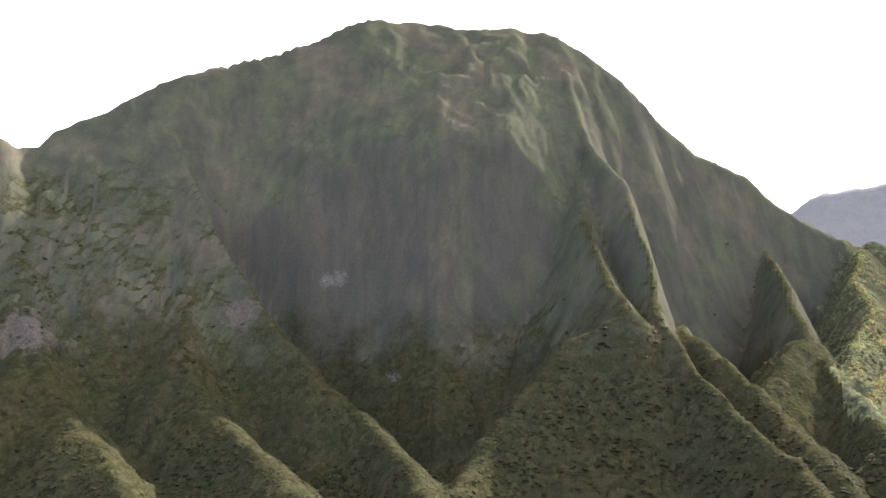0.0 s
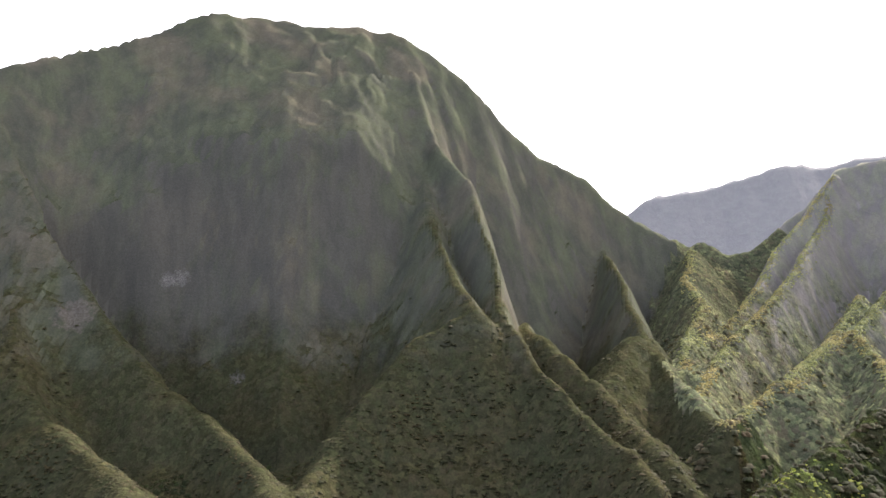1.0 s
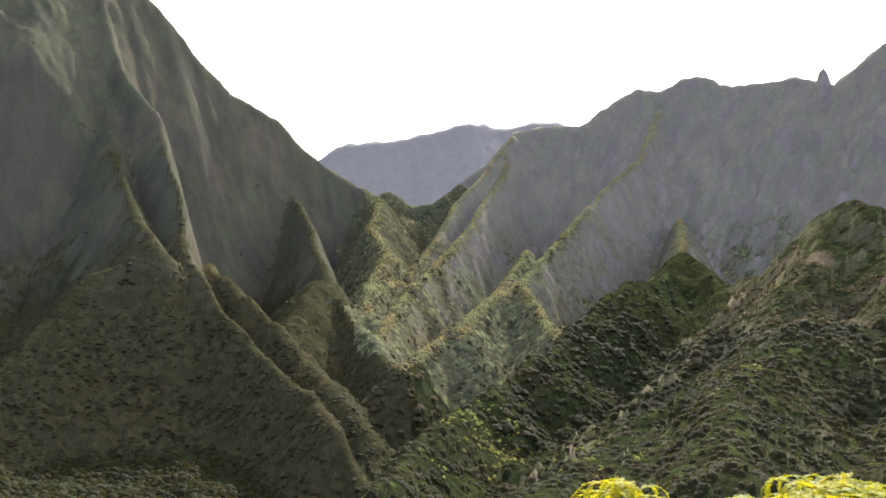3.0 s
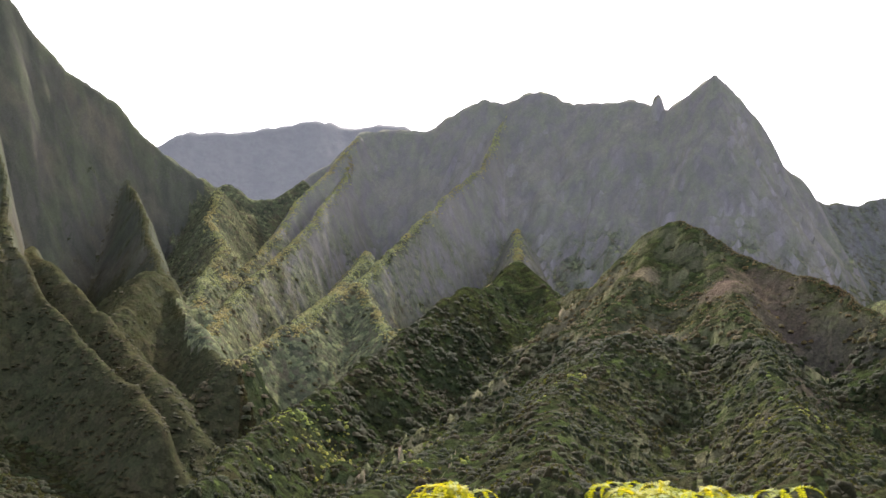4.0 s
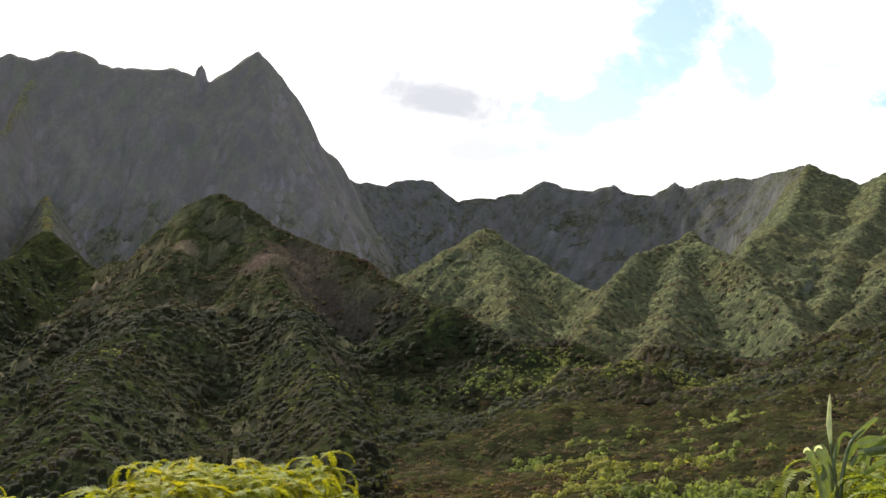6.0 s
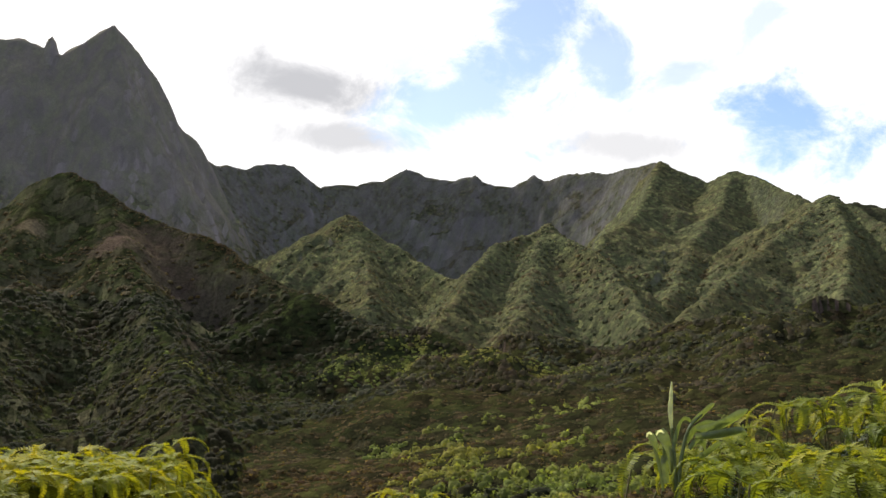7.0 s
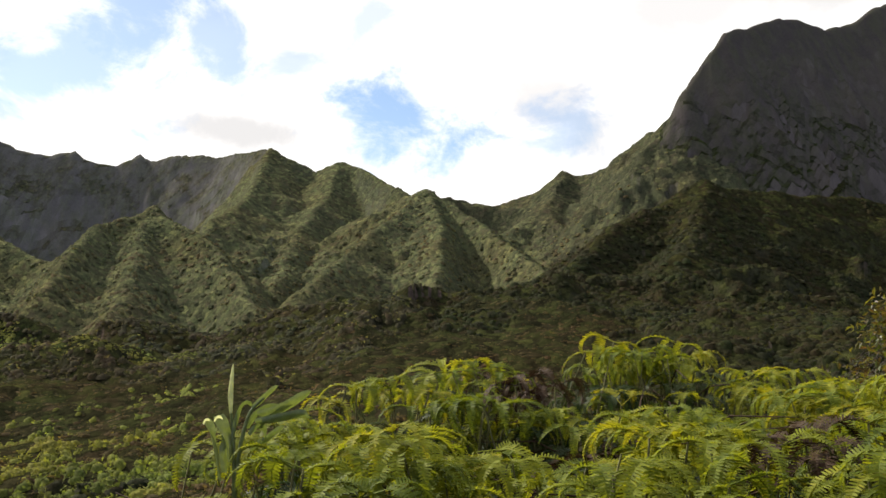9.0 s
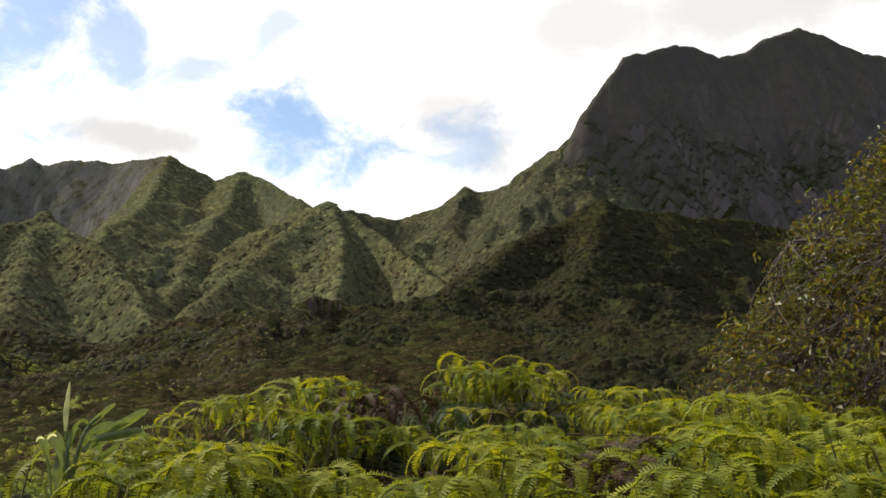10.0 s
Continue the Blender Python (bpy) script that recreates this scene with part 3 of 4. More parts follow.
def value_noise(x, y, seed=0):
    ix, iy = np.floor(x), np.floor(y)
    u, v = x - ix, y - iy
    u, v = u * u * u * (u * (u * 6 - 15) + 10), v * v * v * (v * (v * 6 - 15) + 10)
    a, b = hashed(ix, iy, seed), hashed(ix + 1, iy, seed)
    c, d = hashed(ix, iy + 1, seed), hashed(ix + 1, iy + 1, seed)
    return (a + (b - a) * u) * (1 - v) + (c + (d - c) * u) * v - 0.5


def fractal(x, y, octaves, seed=0, gain=0.5):
    total, size = 0.0, 1.0
    for k in range(octaves):
        total = total + value_noise(x, y, seed + k) * size
        x, y, size = x * 2.03 + 17.3, y * 2.03 + 9.1, size * gain
    return total


OWNERS = ["valley", "mountain", "hillside", "ridge", "hill", "rim", "spur", "peak", "foothill", "far", "pass", "col"]


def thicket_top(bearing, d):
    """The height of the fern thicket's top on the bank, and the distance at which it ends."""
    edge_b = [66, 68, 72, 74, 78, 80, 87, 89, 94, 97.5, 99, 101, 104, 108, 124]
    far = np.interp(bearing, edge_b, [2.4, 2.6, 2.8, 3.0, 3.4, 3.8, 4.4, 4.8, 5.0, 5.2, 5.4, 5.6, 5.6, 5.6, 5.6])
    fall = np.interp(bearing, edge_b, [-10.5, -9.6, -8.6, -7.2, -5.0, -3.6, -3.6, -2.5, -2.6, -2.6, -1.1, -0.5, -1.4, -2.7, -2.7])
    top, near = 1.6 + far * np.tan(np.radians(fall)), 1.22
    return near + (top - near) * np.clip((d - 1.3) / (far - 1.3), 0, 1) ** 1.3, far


def valley_height(x, y, d):
    knoll = np.interp(d, [0, 4, 6.5, 12, 30, 75, 110], [0, -0.1, -0.9, -4.2, -13, -26, -29])
    rise = np.interp(d, [110, 300, 600, 900, 1600, 3000, 5000], [0, -2, -1, 14, 60, 60, 60])
    open_side = np.clip((np.degrees(np.arctan2(x, y)) - 42) / 14, 0, 1)
    deep = np.interp(d, [90, 160, 300, 620, 850, 1100], [0, -8, -34, -48, -22, 0])
    rise = rise + deep * np.where((x < 0) & (y < 0), 0.0, 1 - open_side)
    tilt = np.interp(np.degrees(np.arctan2(x, y)), [50, 62, 80, 100, 124], [-6, -10, 2, 9, 9]) * np.interp(d, [110, 240, 520, 760], [0, 1, 1, 0])
    rise = rise + np.where(x > 0, tilt, 0.0)
    rough = fractal(x / 120, y / 120, 4, 31) * np.interp(d, [30, 150, 600], [0, 12.0, 22.0])
    height = knoll + rise + rough
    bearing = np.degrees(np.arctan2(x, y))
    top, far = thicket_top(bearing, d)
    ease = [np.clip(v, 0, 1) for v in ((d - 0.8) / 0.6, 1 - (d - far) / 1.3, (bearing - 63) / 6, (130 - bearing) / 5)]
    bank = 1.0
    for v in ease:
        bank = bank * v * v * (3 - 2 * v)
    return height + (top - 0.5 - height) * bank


def sway(x, y):
    """How far the side ridges wander from their straight lines."""
    return fractal(x / 60, y / 60, 3, 101) * 5.0, fractal(x / 60, y / 60, 3, 131) * 5.0


def land(x, y):
    """The height of the land, and which ridge it belongs to (0: the valley)."""
    d = np.hypot(x, y)
    z, owner = valley_height(x, y, d), np.zeros(x.shape, dtype=np.int16)
    floor, away, rugged = z.copy(), np.full(x.shape, 80.0), np.ones(x.shape)
    bend = fractal(x / 60, y / 60, 3, 5)
    sway_x, sway_y = sway(x, y)
    for index, (kind, piece, left, right, nodes) in enumerate(RIDGES):
        px = np.array([n[1] * math.sin(radians(n[0])) for n in nodes])
        py = np.array([n[1] * math.cos(radians(n[0])) for n in nodes])
        pz = np.array([n[2] for n in nodes]) + 2.0
        straight, turn_in = (0.85, 80.0) if piece == "cliff_face" else (0.66, 60.0)
        reach = (pz.max() + 60) / (straight * min(left, right))
        near = (x > px.min() - reach) & (x < px.max() + reach) & (y > py.min() - reach) & (y < py.max() + reach)
        if not near.any():
            continue
        X, Y, B = x[near], y[near], bend[near]
        soft_kind = kind in ("spur", "rim", "hill", "hillside", "foothill", "pass") and (piece != "cliff_face" or kind == "spur")
        if piece != "cliff_face":
            X, Y = X + sway_x[near], Y + sway_y[near]
        blunt = 4.5 if soft_kind else 4.0 if piece == "cliff_face" else 8.0
        best, where, off = np.full(X.shape, -1e9), np.zeros(X.shape), np.zeros(X.shape)
        along = 0.0
        for i in range(len(nodes) - 1):
            ex, ey = px[i + 1] - px[i], py[i + 1] - py[i]
            length = math.hypot(ex, ey) + 1e-6
            t = np.clip(((X - px[i]) * ex + (Y - py[i]) * ey) / length ** 2, 0, 1)
            r = np.hypot(X - px[i] - t * ex, Y - py[i] - t * ey)
            side = (ex * (Y - py[i]) - ey * (X - px[i])) / (length * (r + 12.0))
            fall = right + (left - right) * np.clip(0.5 + 0.75 * side, 0, 1)
            if piece != "cliff_face" and kind in ("mountain", "ridge", "peak", "col"):
                fall = fall * np.interp(pz[i] + t * (pz[i + 1] - pz[i]), [-20, 60, 220], [0.9, 1.1, 1.6])
            soft = np.sqrt(r * r + blunt * blunt) - blunt
            drop = fall * (straight * soft + (1 - straight) * turn_in * (1 - np.exp(-soft / turn_in)))
            if kind == "mountain" and piece == "cliff_face":
                # the hollow under the summit: a broad brow over a sheer wall
                facing = np.degrees(np.arctan2(X, Y))
                edge = np.interp(np.hypot(X, Y), [845, 930, 1015, 1115], [-9.8, -12.5, -16.0, -19.5])
                tight = np.interp(facing, [-19, -12, -4, 4], [3.0, 1.8, 1.25, 1.25])
                hollow = np.interp(r * tight, [0, 40, 250, 330, 420, 520], [0, 30, 222, 455, 560, 740])
                drop = np.where(facing < -5, 1.5 * soft, drop * np.interp(facing, [5, 10], [1.0, 1.35]))
                drop = drop + (hollow - drop) * np.clip((facing - edge) / 3, 0, 1) * np.interp(facing, [0, 7], [1, 0])
            top = pz[i] + t * (pz[i + 1] - pz[i]) - drop
            better = top > best
            best[better], where[better], off[better] = top[better], along + t[better] * length, r[better]
            along += length
        # gullies that run down the fall of the slope and deepen away from the crest
        flow = where / (66.0 if soft_kind else 58.0 if piece == "cliff_face" else 44.0) + B * 1.6 + index * 5.3
        gully = np.abs(value_noise(flow, off / 210, 40)) * 1.7 + np.abs(value_noise(flow * 2.7 + 7 + B * 2, off / 90, 44)) * 0.9 + np.abs(value_noise(flow * 6.1, off / 40 + B * 3, 47)) * 0.4
        best = best + (0.62 - gully) * (0 if kind == "far" else 6 if kind == "foothill" else 6 if kind == "rim" else 10 if kind == "spur" else 14 if soft_kind else 17 if piece == "cliff_face" and kind == "mountain" else 27 if piece == "cliff_face" else 16) * np.clip(off / 70, 0, 1)
        taken = best > z[near]
        zn, on = z[near], owner[near]
        blend = np.clip(14.0 - np.abs(best - zn), 0, None) ** 2 / 60.0 if piece != "cliff_face" else 0.0
        zn[taken], on[taken] = best[taken], index + 1
        zn = zn + blend
        z[near], owner[near] = zn, on
        an, rn = away[near], rugged[near]
        an[taken], rn[taken] = off[taken], 0.12 if kind == "far" else 0.28 if kind == "mountain" and piece == "cliff_face" else 1.0
        away[near], rugged[near] = an, rn
    # side spurs and folds, sharper on their backs than in their troughs
    fx, fy = x + fractal(x / 90, y / 90, 3, 151) * 60, y + fractal(x / 90, y / 90, 3, 161) * 60
    folds = 0.0
    for size, high, seed in ((120, 17.0, 171), (52, 8.5, 181), (24, 4.2, 191)):
        folds = folds + (0.62 - np.abs(value_noise(fx / size, fy / size, seed)) * 2.6) * high
    z = z + folds * rugged * np.clip(away / 75, 0, 1) * np.clip((z - floor) / 45, 0.06, 1) * np.clip((d - 120) / 120, 0, 1)
    wild = np.clip((d - 120) / 300, 0, 1)
    z = z + wild * (fractal(x / 26, y / 26, 3, 60) * 5.0 + fractal(x / 7.5, y / 7.5, 2, 70) * 1.7)
    return z, owner


def spread(*stretches):
    return np.concatenate([np.arange(a, b, s) for a, b, s in stretches])


BEARINGS = spread((-32, 124, 0.19), (124, 328, 3.0))
RADII = np.concatenate([np.geomspace(0.02, 60, 44)[:-1], np.geomspace(60, 420, 90)[:-1], np.arange(420, 1450, 4.8), np.arange(1450, 1900, 7.0), np.arange(1900, 2900, 16.0), np.geomspace(2900, 4900, 10)])
GB, GR = np.meshgrid(np.radians(BEARINGS), RADII, indexing="ij")
LAND_X, LAND_Y = GR * np.sin(GB), GR * np.cos(GB)
LAND_Z, LAND_OWNER = land(LAND_X, LAND_Y)


def mesh_from_arrays(name, verts, faces, mat, smooth=True):
    """A mesh from arrays of corners and of faces that have all as many corners."""
    me = bpy.data.meshes.new(name)
    count, k = faces.shape
    me.vertices.add(len(verts))
    me.vertices.foreach_set("co", np.ascontiguousarray(verts, dtype=np.float32).ravel())
    me.loops.add(count * k)
    me.loops.foreach_set("vertex_index", np.ascontiguousarray(faces, dtype=np.int32).ravel())
    me.polygons.add(count)
    me.polygons.foreach_set("loop_start", np.arange(0, count * k, k, dtype=np.int32))
    me.polygons.foreach_set("use_smooth", np.full(count, smooth))
    me.update(calc_edges=True)
    me.materials.append(mat)
    return me


def whole_pieces(owner):
    """Give the scattered scraps of each ridge to its neighbours, so that every ridge is one unbroken piece."""
    label = np.arange(owner.size).reshape(owner.shape)
    for _ in range(400):
        old = label.copy()
        for axis in (0, 1):
            for way in (1, -1):
                other, same = np.roll(label, way, axis), np.roll(owner, way, axis) == owner
                if axis == 1:
                    same[:, 0 if way == 1 else -1] = False
                label = np.where(same, np.minimum(label, other), label)
        label = label.ravel()[label]
        if (label == old).all():
            break
    names, index, count = np.unique(label.ravel(), return_inverse=True, return_counts=True)
    kind = owner.ravel()[names]
    largest = {k: names[kind == k][np.argmax(count[kind == k])] for k in np.unique(kind)}
    scrap = np.isin(label, list(largest.values()), invert=True)
    out = np.where(scrap, -1, owner)
    while (out < 0).any():
        for axis in (0, 1):
            for way in (1, -1):
                other = np.roll(out, way, axis)
                if axis == 1:
                    other[:, 0 if way == 1 else -1] = -1
                out = np.where(out < 0, other, out)
    return out


def build_land():
    nb, nr = GB.shape
    i, j = np.meshgrid(np.arange(nb), np.arange(nr - 1), indexing="ij")
    i2 = (i + 1) % nb
    quads = np.stack([i * nr + j, i * nr + j + 1, i2 * nr + j + 1, i2 * nr + j], axis=-1).reshape(-1, 4)
    owner = whole_pieces(LAND_OWNER.ravel()[quads].max(axis=1).reshape(nb, nr - 1)).ravel()
    points = np.stack([LAND_X, LAND_Y, LAND_Z], axis=-1).reshape(-1, 3)

    def piece_mesh(name, mine, mat):
        used, faces = np.unique(mine, return_inverse=True)
        return mesh_from_arrays(name, points[used], faces.reshape(-1, 4), mat)

    things = {}
    for k in range(len(RIDGES) + 1):
        mine = quads[owner == k]
        if not len(mine):
            continue
        kind, piece = ("valley", "") if k == 0 else RIDGES[k - 1][:2]
        name, label, category, mat, sort = LANDFORMS[kind]
        if k == 0:
            tagged(new(name, piece_mesh(name, mine, mat)), label, category, kind=sort)
            continue
        if kind not in things:
            things[kind] = tagged(new(name), label, category, kind=sort)
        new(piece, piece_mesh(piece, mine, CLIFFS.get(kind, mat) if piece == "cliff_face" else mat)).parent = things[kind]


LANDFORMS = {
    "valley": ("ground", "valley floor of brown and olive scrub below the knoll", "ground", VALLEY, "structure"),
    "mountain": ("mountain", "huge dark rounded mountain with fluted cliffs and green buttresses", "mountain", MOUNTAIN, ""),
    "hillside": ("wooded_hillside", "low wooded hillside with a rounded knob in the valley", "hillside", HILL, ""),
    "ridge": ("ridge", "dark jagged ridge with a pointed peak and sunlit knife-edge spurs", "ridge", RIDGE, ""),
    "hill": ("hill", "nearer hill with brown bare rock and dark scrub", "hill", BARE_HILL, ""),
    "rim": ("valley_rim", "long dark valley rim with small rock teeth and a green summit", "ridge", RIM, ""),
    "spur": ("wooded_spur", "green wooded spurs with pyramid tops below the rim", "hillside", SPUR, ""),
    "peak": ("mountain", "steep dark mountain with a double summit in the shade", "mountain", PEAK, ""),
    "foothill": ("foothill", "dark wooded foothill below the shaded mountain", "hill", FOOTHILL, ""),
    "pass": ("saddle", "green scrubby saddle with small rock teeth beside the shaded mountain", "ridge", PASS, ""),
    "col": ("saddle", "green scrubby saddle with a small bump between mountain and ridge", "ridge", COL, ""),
    "far": ("distant_mountain", "flat-topped mountain far behind the pass, haze put into its pale grey", "mountain", FAR, ""),
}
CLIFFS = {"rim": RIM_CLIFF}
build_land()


def ground_at(bearing, d):
    """The land's height and kind at bearings (degrees) and distances, from its grid."""
    bi = np.clip(np.searchsorted(BEARINGS, bearing) - 1, 0, len(BEARINGS) - 2)
    ri = np.clip(np.searchsorted(RADII, d) - 1, 0, len(RADII) - 2)
    u = (bearing - BEARINGS[bi]) / (BEARINGS[bi + 1] - BEARINGS[bi])
    v = (d - RADII[ri]) / (RADII[ri + 1] - RADII[ri])
    z = (LAND_Z[bi, ri] * (1 - u) + LAND_Z[bi + 1, ri] * u) * (1 - v) + (LAND_Z[bi, ri + 1] * (1 - u) + LAND_Z[bi + 1, ri + 1] * u) * v
    steep = np.hypot((LAND_Z[bi, ri + 1] - LAND_Z[bi, ri]) / (RADII[ri + 1] - RADII[ri]),
                     (LAND_Z[bi + 1, ri] - LAND_Z[bi, ri]) / (np.radians(BEARINGS[bi + 1] - BEARINGS[bi]) * RADII[ri]))
    return z, np.array([0] + [OWNERS.index(r[0]) for r in RIDGES])[LAND_OWNER[bi, ri]], steep


def dome(rng, sides=5):
    """A rough low dome, open below."""
    turn = rng.uniform(0, 6.283)
    verts = [[rng.uniform(-0.12, 0.12), rng.uniform(-0.12, 0.12), rng.uniform(0.8, 1.0)]]
    for r, h in ((0.62, 0.72), (0.98, 0.05)):
        for k in range(sides):
            a = turn + 6.283 * (k + (0.5 if h < 0.5 else 0)) / sides + rng.uniform(-0.2, 0.2)
            q = r * rng.uniform(0.78, 1.18)
            verts.append([math.cos(a) * q, math.sin(a) * q, h * rng.uniform(0.75, 1.2) - (0.25 if h < 0.5 else 0)])
    faces = []
    for k in range(sides):
        a, b = 1 + k, 1 + (k + 1) % sides
        c, d = a + sides, b + sides
        faces += [[0, a, b], [a, c, b], [b, c, d]]
    return np.array(verts), np.array(faces)


def crown(seed, lobes):
    """A treetop of uneven domes that lean into one another."""
    rng = np.random.default_rng(seed)
    verts, faces, base = [], [], 0
    for k in range(lobes):
        v, f = dome(rng)
        if lobes > 1:
            a = 6.283 * k / lobes + rng.uniform(-0.5, 0.5)
            v = v * rng.uniform(0.5, 0.72) + [math.cos(a) * 0.5, math.sin(a) * 0.5, rng.uniform(0.0, 0.35)]
        verts.append(v), faces.append(f + base)
        base += len(v)
    return np.concatenate(verts), np.concatenate(faces)


def leafy(seed, sprays=24):
    """A bush: a low dome set with tilted sprays of leaves."""
    rng = np.random.default_rng(seed)
    v, f = dome(rng)
    verts, faces, base = [v * 0.8], [f], len(v)
    for _ in range(sprays):
        a, u = rng.uniform(0, 6.283), rng.uniform(0.0, 1.0)
        c = math.sqrt(1 - u * u)
        out = np.array([math.cos(a) * c, math.sin(a) * c, u * 0.95])
        side = np.cross(out, rng.normal(0, 1, 3))
        side = side / np.linalg.norm(side)
        up = np.cross(side, out) + out * rng.uniform(-0.3, 0.9)
        s, at = rng.uniform(0.16, 0.34), out * rng.uniform(0.7, 1.05)
        verts.append(np.array([at - side * s * 0.6, at - up * s * 0.3 + out * 0.03, at + side * s * 0.6, at + up * s]))
        faces.append(np.array([[0, 1, 3], [1, 2, 3]]) + base)
        base += 4
    return np.concatenate(verts), np.concatenate(faces)


def scatter(name, label, mat, templates, bearing, d, z, size, tall, rng):
    turn = rng.uniform(0, 6.283, len(d))
    x, y = d * np.sin(np.radians(bearing)), d * np.cos(np.radians(bearing))
    pick = rng.integers(0, len(templates), len(d))
    all_v, all_f, base = [], [], 0
    for k, (tv, tf) in enumerate(templates):
        m = pick == k
        if not m.any():
            continue
        c, s = np.cos(turn[m])[:, None], np.sin(turn[m])[:, None]
        sz = size[m][:, None]
        vx = (tv[:, 0] * c - tv[:, 1] * s) * sz + x[m][:, None]
        vy = (tv[:, 0] * s + tv[:, 1] * c) * sz + y[m][:, None]
        vz = tv[:, 2] * sz * tall[m][:, None] + z[m][:, None]
        v = np.stack([vx, vy, vz], axis=-1).reshape(-1, 3)
        f = (tf[None] + (np.arange(m.sum()) * len(tv))[:, None, None]).reshape(-1, 3) + base
        base += len(v)
        all_v.append(v), all_f.append(f)
    ob = new(name, mesh_from_arrays(name, np.concatenate(all_v), np.concatenate(all_f), mat))
    return tagged(ob, label, "trees", kind="stuff")


# patches of yellow-green bushes coloured as if sunlit: east, north and radius
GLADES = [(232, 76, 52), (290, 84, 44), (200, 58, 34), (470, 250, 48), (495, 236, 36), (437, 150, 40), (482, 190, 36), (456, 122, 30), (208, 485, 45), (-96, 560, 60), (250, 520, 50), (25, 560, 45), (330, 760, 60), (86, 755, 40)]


def plant_forest():
    rng = np.random.default_rng(4)
    # nearer woods and scrub on the valley floor
    n = 48000
    b, d = np.where(np.arange(n) < 32000, rng.uniform(-31, 123, n), rng.uniform(52, 112, n)), np.sqrt(rng.uniform(60 ** 2, 580 ** 2, n))
    z, owner, steep = ground_at(b, d)
    woods = fractal(d * np.sin(np.radians(b)) / 60, d * np.cos(np.radians(b)) / 60, 3, 90)
    open_land = np.isin(owner, [0, OWNERS.index("foothill")]) & (b > 55) & (b < 97 + 12 * woods) & (woods < 0.34) & (d < np.interp(b, [55, 66, 84, 95], [330, 395, 395, 500]) + 90 * woods)
    size = np.where(open_land, 0.45 + 1.7 * rng.uniform(0, 1, n) ** 3, 2.0 + 2.4 * rng.uniform(0, 1, n) ** 2)
    tall = rng.uniform(0.8, 1.5, n)
    east, north = d * np.sin(np.radians(b)), d * np.cos(np.radians(b))
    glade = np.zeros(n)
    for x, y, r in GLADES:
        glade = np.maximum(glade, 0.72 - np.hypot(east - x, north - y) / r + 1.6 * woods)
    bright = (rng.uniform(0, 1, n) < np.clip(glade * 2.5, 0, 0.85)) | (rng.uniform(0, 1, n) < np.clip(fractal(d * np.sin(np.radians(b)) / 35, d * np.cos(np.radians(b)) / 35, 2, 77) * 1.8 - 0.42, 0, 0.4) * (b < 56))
    size = np.where(bright, 1.1 + 1.4 * rng.uniform(0, 1, n) ** 2, size)
    tall = np.where(d > 300, tall * 0.66, tall)
    tall, size = np.where(open_land & ~bright, tall * 0.55, tall), np.where(open_land & ~bright, size * 1.3, size)
    loose = [leafy(k + 300, 6) for k in range(10)]
    bushes = [leafy(k + 200, 16) for k in range(8)]
    woods = np.where((d > 230) & (b > 60) & (b < 100), woods - 0.12, woods)
    close = d < 250
    m = open_land & ~bright & close
    scatter("scrub", "low brown and olive bushes on the near valley floor", SCRUB, bushes, b[m], d[m], z[m] - size[m] * 0.2, size[m], tall[m], rng)
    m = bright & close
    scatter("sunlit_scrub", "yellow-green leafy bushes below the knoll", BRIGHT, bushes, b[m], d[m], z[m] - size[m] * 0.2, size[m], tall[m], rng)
    m = open_land & ~bright & ~close
    scatter("scrub", "low brown and olive scrub over the valley floor", SCRUB, loose, b[m], d[m], z[m] - size[m] * 0.3, size[m], tall[m], rng)
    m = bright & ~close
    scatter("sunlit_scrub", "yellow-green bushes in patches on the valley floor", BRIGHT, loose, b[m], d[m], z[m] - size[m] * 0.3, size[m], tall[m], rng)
    wooded = ~open_land & ~bright & ((owner != OWNERS.index("hill")) | (rng.uniform(0, 1, n) < np.interp(z, [20, 60], [1.0, 0.6]))) & (np.arange(n) < 32000) & ~close
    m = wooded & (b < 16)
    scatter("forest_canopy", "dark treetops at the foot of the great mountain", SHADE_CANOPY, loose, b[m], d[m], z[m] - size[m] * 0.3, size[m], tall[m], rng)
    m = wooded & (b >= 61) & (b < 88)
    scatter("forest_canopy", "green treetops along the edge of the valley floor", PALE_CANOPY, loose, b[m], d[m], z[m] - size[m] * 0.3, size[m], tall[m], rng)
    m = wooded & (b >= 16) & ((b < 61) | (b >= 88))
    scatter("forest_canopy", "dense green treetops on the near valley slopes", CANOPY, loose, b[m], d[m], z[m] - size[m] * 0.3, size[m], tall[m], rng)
    m = ~open_land & ~bright & close
    scatter("forest_canopy", "leafy green treetops below the knoll", CANOPY, bushes, b[m], d[m], z[m] - size[m] * 0.2, size[m], tall[m], rng)
    # farther slopes
    round_tops = [crown(k + 70, 1) for k in range(14)] + [leafy(k + 400, 5) for k in range(6)]
    n = 50000
    b, d = rng.uniform(-31, 123, n), np.sqrt(np.where(np.arange(n) < 23000, rng.uniform(560 ** 2, 820 ** 2, n), rng.uniform(560 ** 2, 1250 ** 2, n)))
    z, owner, steep = ground_at(b, d)
    woods = fractal(d * np.sin(np.radians(b)) / 90, d * np.cos(np.radians(b)) / 90, 3, 95)
    keep = (rng.uniform(0, 1, n) < np.clip(1.35 - z / np.where(np.isin(owner, [OWNERS.index("rim"), OWNERS.index("spur")]), 230, np.where(owner == OWNERS.index("ridge"), 290, 125)) + woods * 1.5, 0.02, 1) * np.clip(np.where(owner == OWNERS.index("mountain"), 3.1, np.where(owner == OWNERS.index("ridge"), 2.7, 3.6)) - 1.5 * steep, 0.02, 1)) & (owner != 9)
